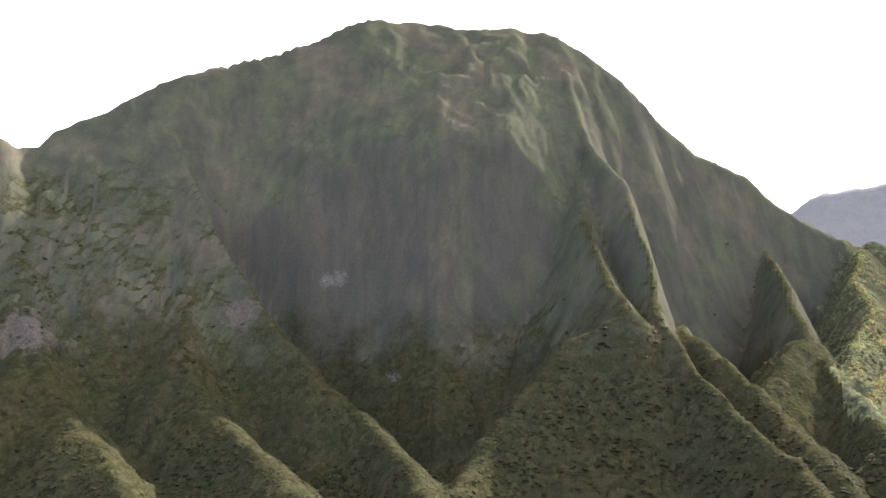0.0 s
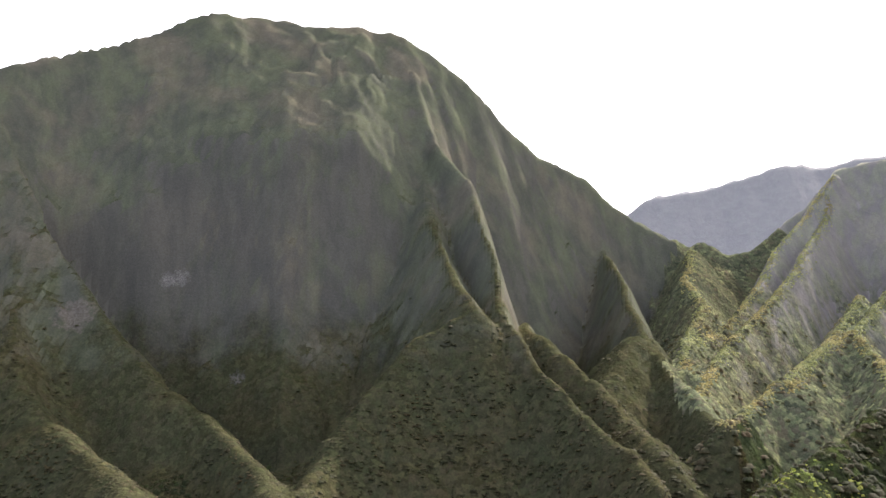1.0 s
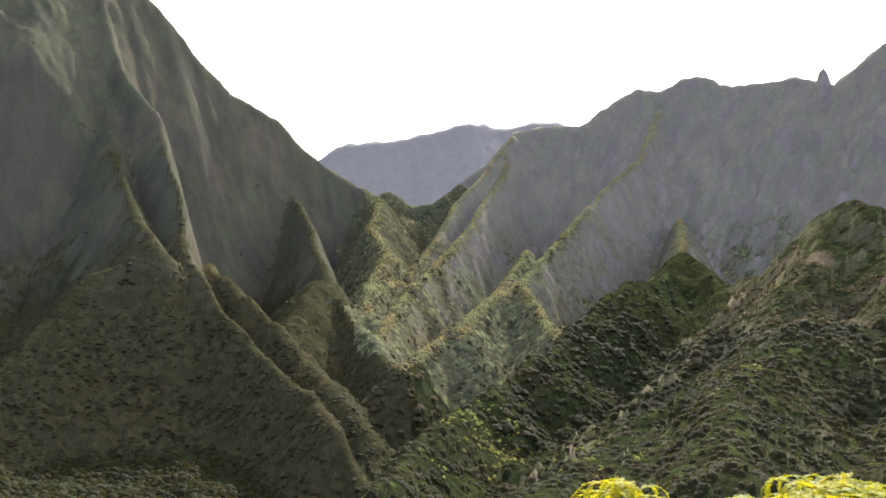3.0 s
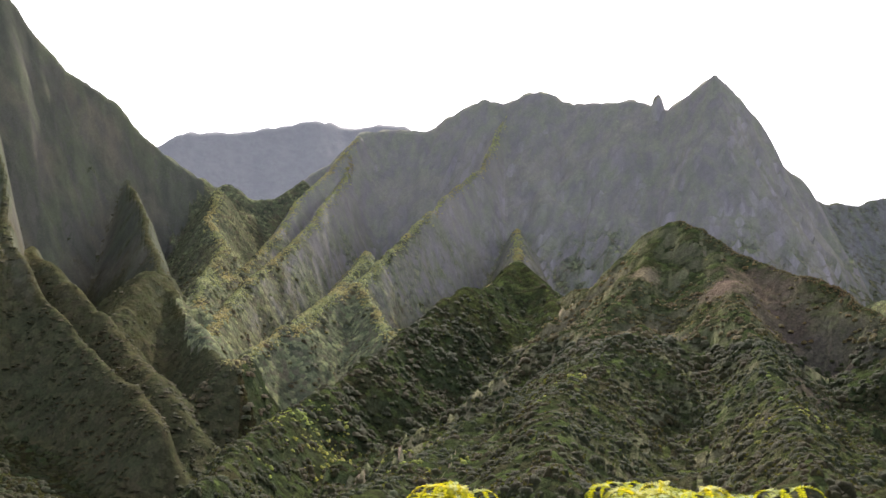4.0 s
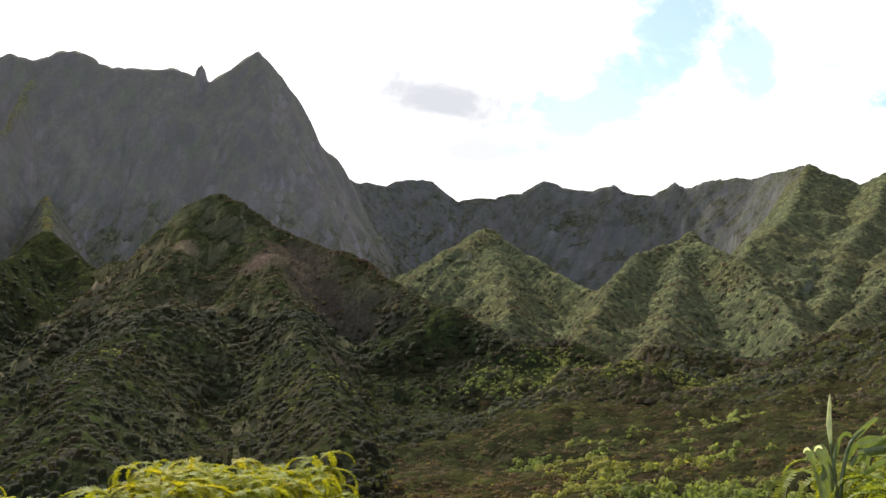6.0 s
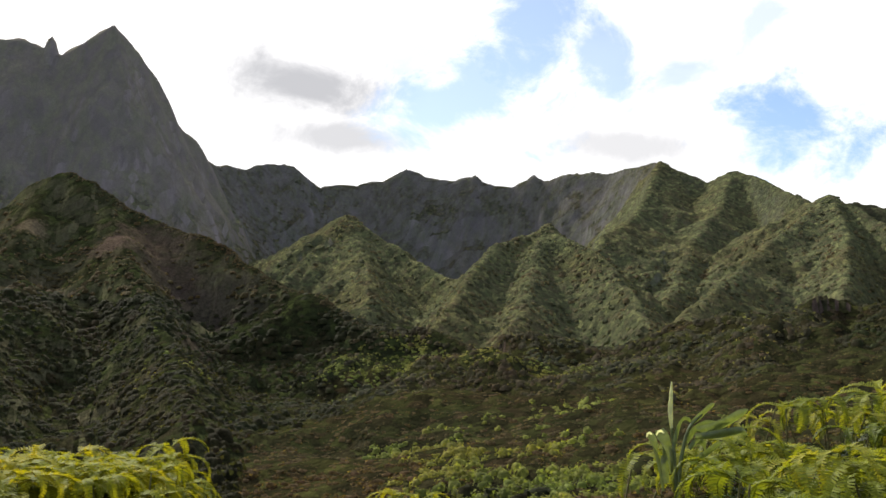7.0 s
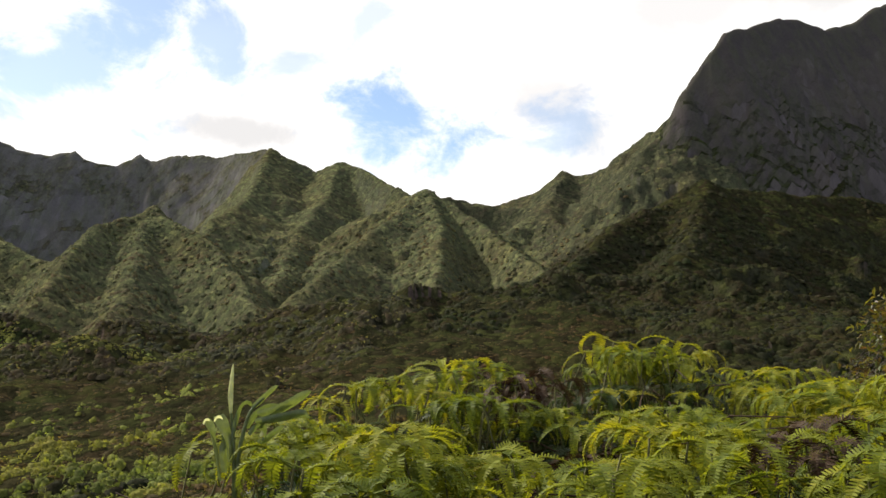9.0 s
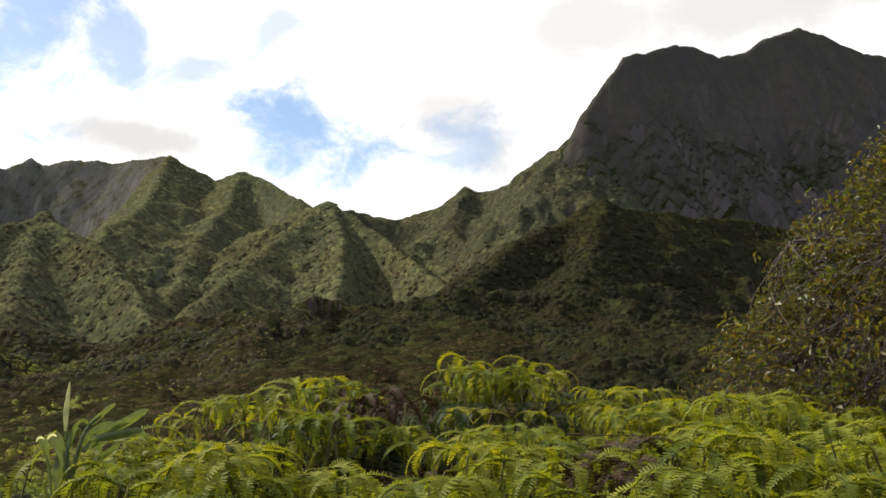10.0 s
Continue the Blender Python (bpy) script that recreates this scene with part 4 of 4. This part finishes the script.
    for x, y, _, r, _ in HILL_SCARS[:6]:
        keep &= (np.hypot(d * np.sin(np.radians(b)) - x, d * np.cos(np.radians(b)) - y) > r * rng.uniform(0.3, 1.0, n)) | (rng.uniform(0, 1, n) < 0.2)
    size = np.where(owner == OWNERS.index("mountain"), 1.7 + 1.8 * rng.uniform(0, 1, n) ** 2.2, 2.3 + 2.6 * rng.uniform(0, 1, n) ** 2.2) * np.where((owner == OWNERS.index("hill")) & (z > 35), 0.65, 1.0)
    tall = rng.uniform(0.6, 1.15, n)
    keep &= (owner != OWNERS.index("hill")) | (rng.uniform(0, 1, n) < np.interp(z, [30, 85], [1.0, 0.4]))
    tall = np.where(owner == OWNERS.index("mountain"), tall * 0.4, tall * 0.72)
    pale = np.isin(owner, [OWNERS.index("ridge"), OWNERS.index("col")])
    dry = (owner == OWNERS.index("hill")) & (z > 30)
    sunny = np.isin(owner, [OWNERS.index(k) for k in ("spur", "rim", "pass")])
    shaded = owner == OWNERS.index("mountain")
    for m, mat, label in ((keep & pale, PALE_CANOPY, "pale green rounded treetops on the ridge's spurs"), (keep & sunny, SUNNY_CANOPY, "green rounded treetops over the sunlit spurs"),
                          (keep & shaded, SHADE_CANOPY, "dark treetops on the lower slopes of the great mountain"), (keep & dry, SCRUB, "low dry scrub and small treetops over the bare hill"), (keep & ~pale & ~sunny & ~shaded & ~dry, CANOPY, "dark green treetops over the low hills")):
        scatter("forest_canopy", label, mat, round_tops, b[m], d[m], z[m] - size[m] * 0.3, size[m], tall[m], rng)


def plant_crests():
    """Low bushes along the backs of the knife-edge spurs, sunlight put into their colour."""
    rng = np.random.default_rng(8)
    tops = [crown(k + 90, 1) for k in range(8)]
    for owner, much, small, mat, label in (("ridge", 3.2, 1.0, CREST_LIT, "yellow-green bushes along the backs of the ridge's spurs, painted sunlit"),
                                           ("hill", 3.0, 0.7, SCRUB, "dry yellow-green bushes along the crest of the bare hill")):
        east, north = [], []
        for kind, piece, _, _, nodes in RIDGES:
            if kind != owner and (kind, owner) != ("col", "ridge") or (piece == "cliff_face") != (owner == "hill"):
                continue
            for (b0, d0, _), (b1, d1, _) in zip(nodes, nodes[1:]):
                p = np.array([d0 * math.sin(radians(b0)), d0 * math.cos(radians(b0))])
                q = np.array([d1 * math.sin(radians(b1)), d1 * math.cos(radians(b1))])
                m = int(np.hypot(*(q - p)) * much)
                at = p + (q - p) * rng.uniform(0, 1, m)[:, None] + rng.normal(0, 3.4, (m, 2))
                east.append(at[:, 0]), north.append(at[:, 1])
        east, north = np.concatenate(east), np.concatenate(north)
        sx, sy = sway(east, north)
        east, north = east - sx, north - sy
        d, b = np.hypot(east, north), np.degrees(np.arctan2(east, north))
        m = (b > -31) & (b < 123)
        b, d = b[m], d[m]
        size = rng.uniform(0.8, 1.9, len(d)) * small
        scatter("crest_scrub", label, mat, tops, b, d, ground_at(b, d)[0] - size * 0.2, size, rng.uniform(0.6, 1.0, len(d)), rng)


plant_forest()
plant_crests()


# The knoll: ferns, ginger and a shrub within a few steps
class Strips:
    """Collects thin faces and tubes into one mesh."""

    def __init__(self):
        self.v, self.f = [], []

    def face(self, *corners):
        k = len(self.v)
        self.v.extend(corners)
        self.f.append(tuple(range(k, k + len(corners))))

    def tube(self, line, radii, sides=4):
        k = len(self.v)
        for i, p in enumerate(line):
            ahead = (line[min(i + 1, len(line) - 1)] - line[max(i - 1, 0)]).normalized()
            side = ahead.cross(Vector((0.31, 0.17, 0.93))).normalized()
            up = side.cross(ahead)
            for s in range(sides):
                a = 2 * math.pi * s / sides
                self.v.append(p + (side * math.cos(a) + up * math.sin(a)) * radii[i])
        for i in range(len(line) - 1):
            for s in range(sides):
                a, b = k + i * sides + s, k + i * sides + (s + 1) % sides
                self.f.append((a, b, b + sides, a + sides))

    def mesh(self, name, mat, smooth=True):
        me = bpy.data.meshes.new(name)
        me.from_pydata([tuple(p) for p in self.v], [], self.f)
        me.polygons.foreach_set("use_smooth", [smooth] * len(self.f))
        me.materials.append(mat)
        me.update()
        return me


def part(name, me, parent, label=""):
    ob = new(name, me)
    ob.parent = parent
    return tagged(ob, label) if label else ob


def pinna(s, start, azimuth, lift, length, width, curl, rng):
    """One arching comb of a fern: a rib with narrow leaflets down both sides."""
    pairs = int(length / 0.0084)
    step = length / pairs
    p, e, line = Vector(start), lift, []
    turn = rng.uniform(-0.5, 0.5) / pairs
    for i in range(pairs + 1):
        line.append(p.copy())
        azimuth += turn
        ahead = Vector((math.cos(azimuth) * math.cos(e), math.sin(azimuth) * math.cos(e), math.sin(e)))
        side = Vector((-math.sin(azimuth), math.cos(azimuth), 0))
        over = side.cross(ahead) * -1
        f = i / pairs
        w = width * min(1.0, 0.35 + f * 4) * (1 - f ** 2.4) ** 0.8 + 0.004
        for sign in (-1, 1):
            out = (side * sign + ahead * (0.28 + 0.2 * f) + over * rng.uniform(0.05, 0.45)).normalized()
            b0, b1 = p - ahead * step * 0.42, p + ahead * step * 0.42
            tip = p + out * w * rng.uniform(0.85, 1.05)
            shift = ahead * step * 0.24
            s.face(b0, tip - shift, tip + shift, b1)
        p = p + ahead * step
        e -= curl / pairs * (0.6 + 0.8 * f)
    return line


def frond(seed, size, curl, upright=0.35):
    """A forked frond: the leaflets and the stalk, as two meshes' worth of faces."""
    rng = random.Random(seed)
    leaves, stalk = Strips(), Strips()
    heading = rng.uniform(0, 6.283)
    stalk.tube([Vector((-0.10 * math.cos(heading), -0.10 * math.sin(heading), -0.55)), Vector((-0.04 * math.cos(heading), -0.04 * math.sin(heading), -0.22)), Vector((0, 0, 0))], [0.004, 0.0035, 0.003])
    for fork in (-1, 1):
        a = heading + fork * rng.uniform(0.45, 0.85)
        reach = rng.uniform(0.05, 0.11) * size
        joint = Vector((math.cos(a) * reach, math.sin(a) * reach, reach * rng.uniform(0.1, 0.4)))
        leaves.tube([Vector((0, 0, 0)), joint], [0.0025, 0.002], 3)
        for twig in (-1, 1):
            length = rng.uniform(0.24, 0.42) * size
            line = pinna(leaves, joint, a + twig * rng.uniform(0.3, 0.75), upright * rng.uniform(0.5, 1.4), length, rng.uniform(0.030, 0.044) * size, curl * rng.uniform(0.7, 1.3), rng)
            leaves.tube(line[::6] + [line[-1]], [0.0016] * (len(line[::6]) + 1), 3)
    return leaves, stalk


FRONDS = []
for k in range(12):
    blade, stem = frond(100 + k, 0.45 + 0.024 * k, 2.3 + 0.3 * (k % 5), 0.38)
    FRONDS.append((blade, stem))


def fern_plant(index, mat, fronds, spread_r, label, size=1.0):
    """A fern: an empty at its foot with forked fronds that meet the thicket's top."""
    rng = random.Random(index)
    plant = tagged(new("fern"), label, "fern", "fern thicket")
    for k in range(fronds):
        blade, stem = FRONDS[(index * 5 + k * 7) % len(FRONDS)]
        key = f"frond_{mat.name}_{(index * 5 + k * 7) % len(FRONDS)}"
        me = bpy.data.meshes.get(key) or blade.mesh(key, mat)
        stalk_key = f"stalk_{(index * 5 + k * 7) % len(FRONDS)}"
        stalk = bpy.data.meshes.get(stalk_key) or stem.mesh(stalk_key, STALK)
        a, r = rng.uniform(0, 6.283), spread_r * math.sqrt(rng.uniform(0.02, 1))
        ob = part("frond", me, plant)
        part("stalk", stalk, ob, "thin olive-brown stalk")
        ob.matrix_basis = pose(r * math.cos(a), r * math.sin(a), 1.0 - rng.uniform(0, 0.10) - 0.25 * r, rng.uniform(-14, 14), rng.uniform(-14, 14), rng.uniform(0, 360)) @ Matrix.Scale(size, 4)
    return plant


def plant_ferns():
    rng = random.Random(12)
    bright = "yellow-green forking fern with drooping comb-like fronds in the thicket"
    shade_label = "fern under the top of the thicket, its leaves darkened for shade"
    dead_label = "dry brown curled fern among the green ones"
    kinds = [fern_plant(k, FERN, 9, 0.22, bright) for k in range(9)]
    middle = [fern_plant(80 + k, FERN, 6, 0.24, "green forking fern on the face of the thicket") for k in range(5)]
    low = [fern_plant(20 + k, FERN_SHADED, 6, 0.22, shade_label) for k in range(5)]
    dry = [fern_plant(40 + k, DEAD, 6, 0.2, dead_label) for k in range(3)]
    small = [fern_plant(60 + k, FERN_GOLD, 7, 0.09, "small yellow-green fern at the edge of the knoll", 0.72) for k in range(5)]
    spots = []
    d = 1.35
    while d < 5.8:
        step = 0.20 + 0.03 * d
        b = 66 + rng.uniform(0, 5)
        while b < 124:
            bb, dd = b + rng.uniform(-0.35, 0.35) * math.degrees(step / d), d + rng.uniform(-0.1, 0.1)
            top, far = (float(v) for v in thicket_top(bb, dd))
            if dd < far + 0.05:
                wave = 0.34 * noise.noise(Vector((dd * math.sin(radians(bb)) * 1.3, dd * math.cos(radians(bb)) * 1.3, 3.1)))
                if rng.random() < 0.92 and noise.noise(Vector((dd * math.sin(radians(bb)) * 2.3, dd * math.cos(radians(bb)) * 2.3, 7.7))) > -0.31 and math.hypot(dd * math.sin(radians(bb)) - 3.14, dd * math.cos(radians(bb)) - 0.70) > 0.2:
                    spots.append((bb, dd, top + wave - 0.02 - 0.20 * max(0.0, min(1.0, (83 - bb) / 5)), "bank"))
            b += math.degrees(step / d)
        d += step * 0.9
    # the mound beside the knoll's edge
    for k in range(44):
        bb, dd = rng.uniform(40.3, 49.6), rng.uniform(2.5, 3.15)
        fall = float(np.interp(bb, [36.5, 38.2, 41, 43.8, 46.9, 49.4, 51.6], [-7.4, -6.4, -5.5, -5.2, -6.2, -5.3, -6.5]))
        spots.append((bb, dd, 1.6 + 2.85 * math.tan(radians(fall)) - 0.10 * abs(dd - 2.85) - 0.12 * rng.random() ** 2, "mound"))
    spots += [(31.4, 2.9, 1.28, "mound"), (33.0, 2.8, 1.31, "mound"), (22.6, 2.9, 1.23, "mound"), (63.4, 3.0, 1.15, "mound")]
    used = set()

    def put(pool, bb, dd, top):
        k = rng.randrange(len(pool))
        first = pool[k]
        m = pose(dd * math.sin(radians(bb)), dd * math.cos(radians(bb)), top - 1.0, 0, 0, rng.uniform(0, 360))
        if first.name in used:
            copy_thing(first, m)
        else:
            used.add(first.name)
            first.matrix_basis = m

    for bb, dd, top, where in spots:
        if where == "bank" and abs(bb - 77.5) < 3.2 and 2.2 < dd < 3.2:
            continue
        if where == "bank" and abs(bb - 77.0) < 5 and 1.5 < dd < 3.3:
            top -= 0.20
        gone = where == "bank" and noise.noise(Vector((dd * math.sin(radians(bb)) * 1.1 + 5, dd * math.cos(radians(bb)) * 1.1, 9.0))) > 0.48 or any(math.hypot(bb - cb, (dd - cd) * 6) < 2.5 for cb, cd in ((93.2, 4.4), (97.0, 3.7), (108.5, 3.4)))
        put(small if where == "mound" else dry if gone else kinds, bb, dd, top - (0.03 if gone else 0.0))
        if where == "bank" and dd > 2.3 and not gone and rng.random() < 0.6:
            put(middle, bb + rng.uniform(-1.5, 1.5), dd - rng.uniform(0.08, 0.22), top - rng.uniform(0.14, 0.26))
        # ferns painted in shade tones deepen the gaps below the top
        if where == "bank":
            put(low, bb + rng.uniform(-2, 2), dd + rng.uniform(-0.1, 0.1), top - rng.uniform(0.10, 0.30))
    # every kind stands somewhere on the bank
    for k, first in enumerate(kinds + middle + low + dry + small):
        if first.name not in used:
            bb, dd = 90.0 + 1.9 * k % 30, 3.2 + 0.07 * (k % 7)
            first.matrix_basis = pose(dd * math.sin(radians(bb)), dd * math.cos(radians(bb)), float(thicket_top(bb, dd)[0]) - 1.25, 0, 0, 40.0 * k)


plant_ferns()


def thicket_floor():
    """Dark tangle of dead fronds under the living ones, one loose mass."""
    rng = random.Random(5)
    s = Strips()
    for k in range(1500):
        bb, dd = rng.uniform(66, 123), math.sqrt(rng.uniform(1.5, 33))
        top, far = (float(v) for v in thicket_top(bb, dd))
        if dd > far - 0.1:
            continue
        p = Vector((dd * math.sin(radians(bb)), dd * math.cos(radians(bb)), top - rng.uniform(0.22, 0.5)))
        a, length = rng.uniform(0, 6.283), rng.uniform(0.15, 0.5)
        q = p + Vector((math.cos(a), math.sin(a), rng.uniform(-0.4, 0.4))) * length
        s.tube([p, (p + q) / 2 + Vector((0, 0, rng.uniform(0, 0.08))), q], [0.004, 0.004, 0.002], 3)
        if k % 2 == 0:
            pinna(s, p, a + 1, 0.2, length * 0.7, 0.03, 2.2, rng)
    tagged(new("dead_fern_tangle", s.mesh("dead_fern_tangle", DEAD)), "brown tangle of dead fern stalks under the thicket", "ferns", kind="stuff")


thicket_floor()


def blade_leaf(line, width, roll=0.0, fold=0.35, cut=False):
    """A long strap leaf with a keel along its middle, or one torn off at its end."""
    s = Strips()
    k = 0
    for i, p in enumerate(line):
        f = i / (len(line) - 1)
        ahead = (line[min(i + 1, len(line) - 1)] - line[max(i - 1, 0)]).normalized()
        side = ahead.cross(Vector((0.2, 0.1, 1))).normalized()
        up = side.cross(ahead)
        side, up = side * math.cos(roll) + up * math.sin(roll), up * math.cos(roll) - side * math.sin(roll)
        w = width * (math.sin(math.pi * min(1, 0.12 + 0.88 * f)) ** 0.7 + 0.05)
        if cut:
            w = width * (0.45 + 0.55 * math.sin(math.pi * min(1.0, 0.1 + 0.75 * f)))
        wave = 0.5 * math.sin(9 * f + 40 * width) * fold
        s.v += [p + side * w + up * w * (fold + wave), p - up * 0.002, p - side * w + up * w * (fold - wave)]
    for i in range(len(line) - 1):
        a = i * 3
        s.f += [(a, a + 1, a + 4, a + 3), (a + 1, a + 2, a + 5, a + 4)]
    return s


def ginger_plant():
    plant = tagged(new("ginger_plant"), "broad-leaved ginger with a pale upright bud among the ferns", "plant")
    plant.matrix_basis = pose(3.14, 0.70, 0.95)
    away = math.atan2(0.70, 3.14)
    right = away - math.pi / 2
    across, deep = Vector((math.cos(right), math.sin(right), 0)), Vector((math.cos(away), math.sin(away), 0))

    def at(x, z, y=0.0):
        return across * x + deep * y + Vector((0, 0, z))

    def line(points, y=0.0, pieces=9):
        """A smooth line through points of the plant's own plane (across, up)."""
        knots = np.linspace(0, 1, len(points))
        way = np.linspace(0, 1, pieces * 4)
        xs, zs = (np.interp(way, knots, [p[i] for p in points]) for i in (0, 1))
        soft = np.ones(9) / 9
        xs, zs = (np.convolve(np.pad(v, 4, mode="reflect", reflect_type="odd"), soft, "valid") for v in (xs, zs))
        return [at(float(xs[i]), float(zs[i]), y + 0.03 * float(way[i])) for i in range(0, len(way), 4)] + [at(float(xs[-1]), float(zs[-1]), y + 0.03)]

    cane = Strips()
    stem = line([(0.043, 0.015), (0.052, 0.232), (0.063, 0.298), (0.075, 0.348), (0.088, 0.390), (0.105, 0.412), (0.132, 0.430)])
    cane.tube(stem, [0.008 - 0.0005 * i for i in range(len(stem))], 6)
    stem = line([(0.043, 0.015), (0.047, 0.198), (0.042, 0.332), (0.035, 0.390), (0.033, 0.448)])
    cane.tube(stem, [0.007 - 0.0004 * i for i in range(len(stem))], 6)
    part("cane", cane.mesh("cane", GINGER), plant)
    bud = Strips()
    tip = line([(0.035, 0.390), (0.033, 0.440), (0.037, 0.490), (0.040, 0.532)])
    bud.tube(tip, [0.0045, 0.006, 0.0075, 0.008, 0.0075, 0.0065, 0.0058, 0.005, 0.003, 0.0012], 7)
    part("bud", bud.mesh("bud", BUD), plant, "pale green closed flower bud")
    leaves = [([(0.005, 0.198), (-0.008, 0.282), (-0.023, 0.340), (-0.035, 0.372)], 0.017, 0.5, -0.02), ([(0.030, 0.248), (0.022, 0.315), (0.008, 0.355), (-0.003, 0.380)], 0.02, 0.9, 0.01), ([(0.018, 0.215), (0.013, 0.298), (0.005, 0.365)], 0.014, -0.4, 0.03), ([(0.040, 0.318), (0.052, 0.373), (0.068, 0.413), (0.087, 0.420), (0.098, 0.403)], 0.008, 0.8, 0.0), ([(0.098, 0.402), (0.130, 0.428), (0.155, 0.452), (0.173, 0.465)], 0.01, 1.0, 0.02), ([(0.110, 0.387), (0.155, 0.390), (0.205, 0.410), (0.245, 0.437), (0.270, 0.450)], 0.015, 1.15, -0.02), ([(0.105, 0.368), (0.155, 0.372), (0.208, 0.380), (0.248, 0.390), (0.262, 0.372)], 0.013, 1.25, -0.04), ([(0.088, 0.328), (0.112, 0.355), (0.138, 0.342), (0.133, 0.305)], 0.01, 1.0, -0.03), ([(0.092, 0.278), (0.138, 0.305), (0.172, 0.330), (0.192, 0.347)], 0.011, 1.1, 0.03), ([(0.078, 0.242), (0.122, 0.272), (0.162, 0.295), (0.183, 0.282)], 0.01, 1.1, -0.02), ([(0.082, 0.340), (0.105, 0.378), (0.142, 0.402), (0.188, 0.402)], 0.011, 1.0, 0.04)]
    for i, (points, width, roll, y) in enumerate(leaves):
        part("leaf", blade_leaf(line(points, y), width, roll, 0.45, i < 3).mesh("leaf", GINGER), plant)
    # pale strips added to paint the white light on two leaf ends
    for points in ([(-0.042, 0.362), (-0.038, 0.372), (-0.030, 0.375), (-0.023, 0.368)], [(-0.012, 0.368), (-0.005, 0.380), (0.005, 0.382), (0.012, 0.373)]):
        part("leaf_tip", blade_leaf(line(points, -0.03), 0.0042, 1.2, 0.3).mesh("leaf_tip", BUD), plant, "pale curled strip for the white light on a leaf tip")


ginger_plant()


def grow_shrub(name, label, foot, crown_centre, crown_size, limbs, tufts, seed, leaf_size, leaf_mat):
    """A shrub: crooked limbs from one foot, twigs that reach out to tufts all through the crown, and leaves on every tuft."""
    rng = random.Random(seed)
    plant = tagged(new(name), label, "shrub")
    plant.matrix_basis = pose(*foot)
    centre = Vector(crown_centre) - Vector(foot)
    joints = []
    for k in range(limbs):
        a, e = 6.283 * k / limbs + rng.uniform(-0.3, 0.3), rng.uniform(0.25, 1.3)
        wide = math.cos(e) * (1.02 - 0.55 * math.sin(e))
        goal = centre + Vector((math.cos(a) * wide * crown_size[0], math.sin(a) * wide * crown_size[1], math.sin(e) * crown_size[2])) * rng.uniform(0.7, 1.0)
        s, line = Strips(), []
        for i in range(13):
            f = i / 12
            p = Vector((0, 0, 0)).lerp(goal, f) + Vector((0, 0, 0.35 * math.sin(math.pi * f))) + Vector((rng.uniform(-1, 1), rng.uniform(-1, 1), rng.uniform(-1, 1))) * 0.05 * (0 < i)
            line.append(p)
        s.tube(line, [0.024 * (1 - 0.075 * i) for i in range(13)], 6)
        part("limb", s.mesh("limb", BARK), plant)
        joints += line[3:]
    twigs, clusters = [Strips() for _ in range(6)], [Strips() for _ in range(14)]
    for k in range(tufts):
        a, u = rng.uniform(0, 6.283), rng.uniform(-0.55, 1)
        r = rng.uniform(0.25, 1) ** 0.45 * (1 + 0.12 * noise.noise(Vector((math.cos(a) * 2.2, math.sin(a) * 2.2, u * 2.5 + seed))))
        c = math.sqrt(1 - u * u) * min(1.12, 1.02 - 0.55 * u)
        end = centre + Vector((math.cos(a) * c * crown_size[0], math.sin(a) * c * crown_size[1], u * crown_size[2])) * r
        start = rng.choice(sorted(joints, key=lambda q: (q - end).length)[:9])
        bow_out = Vector((rng.uniform(-1, 1), rng.uniform(-1, 1), rng.uniform(-0.5, 1))) * 0.16 * (end - start).length
        line = [start.lerp(end, f) + bow_out * math.sin(math.pi * f) + Vector((rng.uniform(-1, 1), rng.uniform(-1, 1), rng.uniform(-1, 1))) * 0.02 for f in (0, 0.25, 0.5, 0.75, 1)]
        twigs[k % 6].tube(line, [0.0045, 0.004, 0.003, 0.0022, 0.0012], 3)
        bare = rng.random() < 0.2
        bunch = clusters[sum(math.floor(v / 0.3) * w for v, w in zip(end, (7, 3, 5))) % 14]
        way = (line[-1] - line[-2]).normalized()
        for _ in range(rng.randrange(1, 4) if bare else rng.randrange(12, 22)):
            at = line[-1] - (line[-1] - line[-2]) * rng.uniform(0, 0.7) + Vector((rng.gauss(0, 1), rng.gauss(0, 1), rng.gauss(0, 1))) * 0.034
            out = (way * 0.6 + Vector((rng.uniform(-1, 1), rng.uniform(-1, 1), rng.uniform(-0.6, 1)))).normalized()
            side = out.cross(Vector((rng.uniform(-1, 1), rng.uniform(-1, 1), 1))).normalized()
            size = leaf_size * rng.uniform(0.6, 1.3)
            up = side.cross(out) * size * 0.14
            tip, mid = at + out * size, at + out * size * 0.5
            bunch.face(at, mid + side * size * 0.25 + up, tip, mid)
            bunch.face(at, mid, tip, mid - side * size * 0.25 + up)
    for s in twigs:
        part("branchwork", s.mesh("branchwork", BARK), plant, "bare grey-brown twigs")
    for s in clusters:
        part("foliage", s.mesh("foliage", leaf_mat, False), plant, "small olive and yellow leaves")
    return plant


SHRUB_GROUND = float(ground_at(np.array([123.7]), np.array([7.2]))[0][0])
grow_shrub("shrub", "tall twiggy shrub with olive and yellow leaves and grey bare branches", (6.0, -4.0, SHRUB_GROUND - 0.05), (6.0, -4.0, 1.25), (1.75, 1.75, 2.05), 17, 4200, 3, 0.050, SHRUB_LEAF)
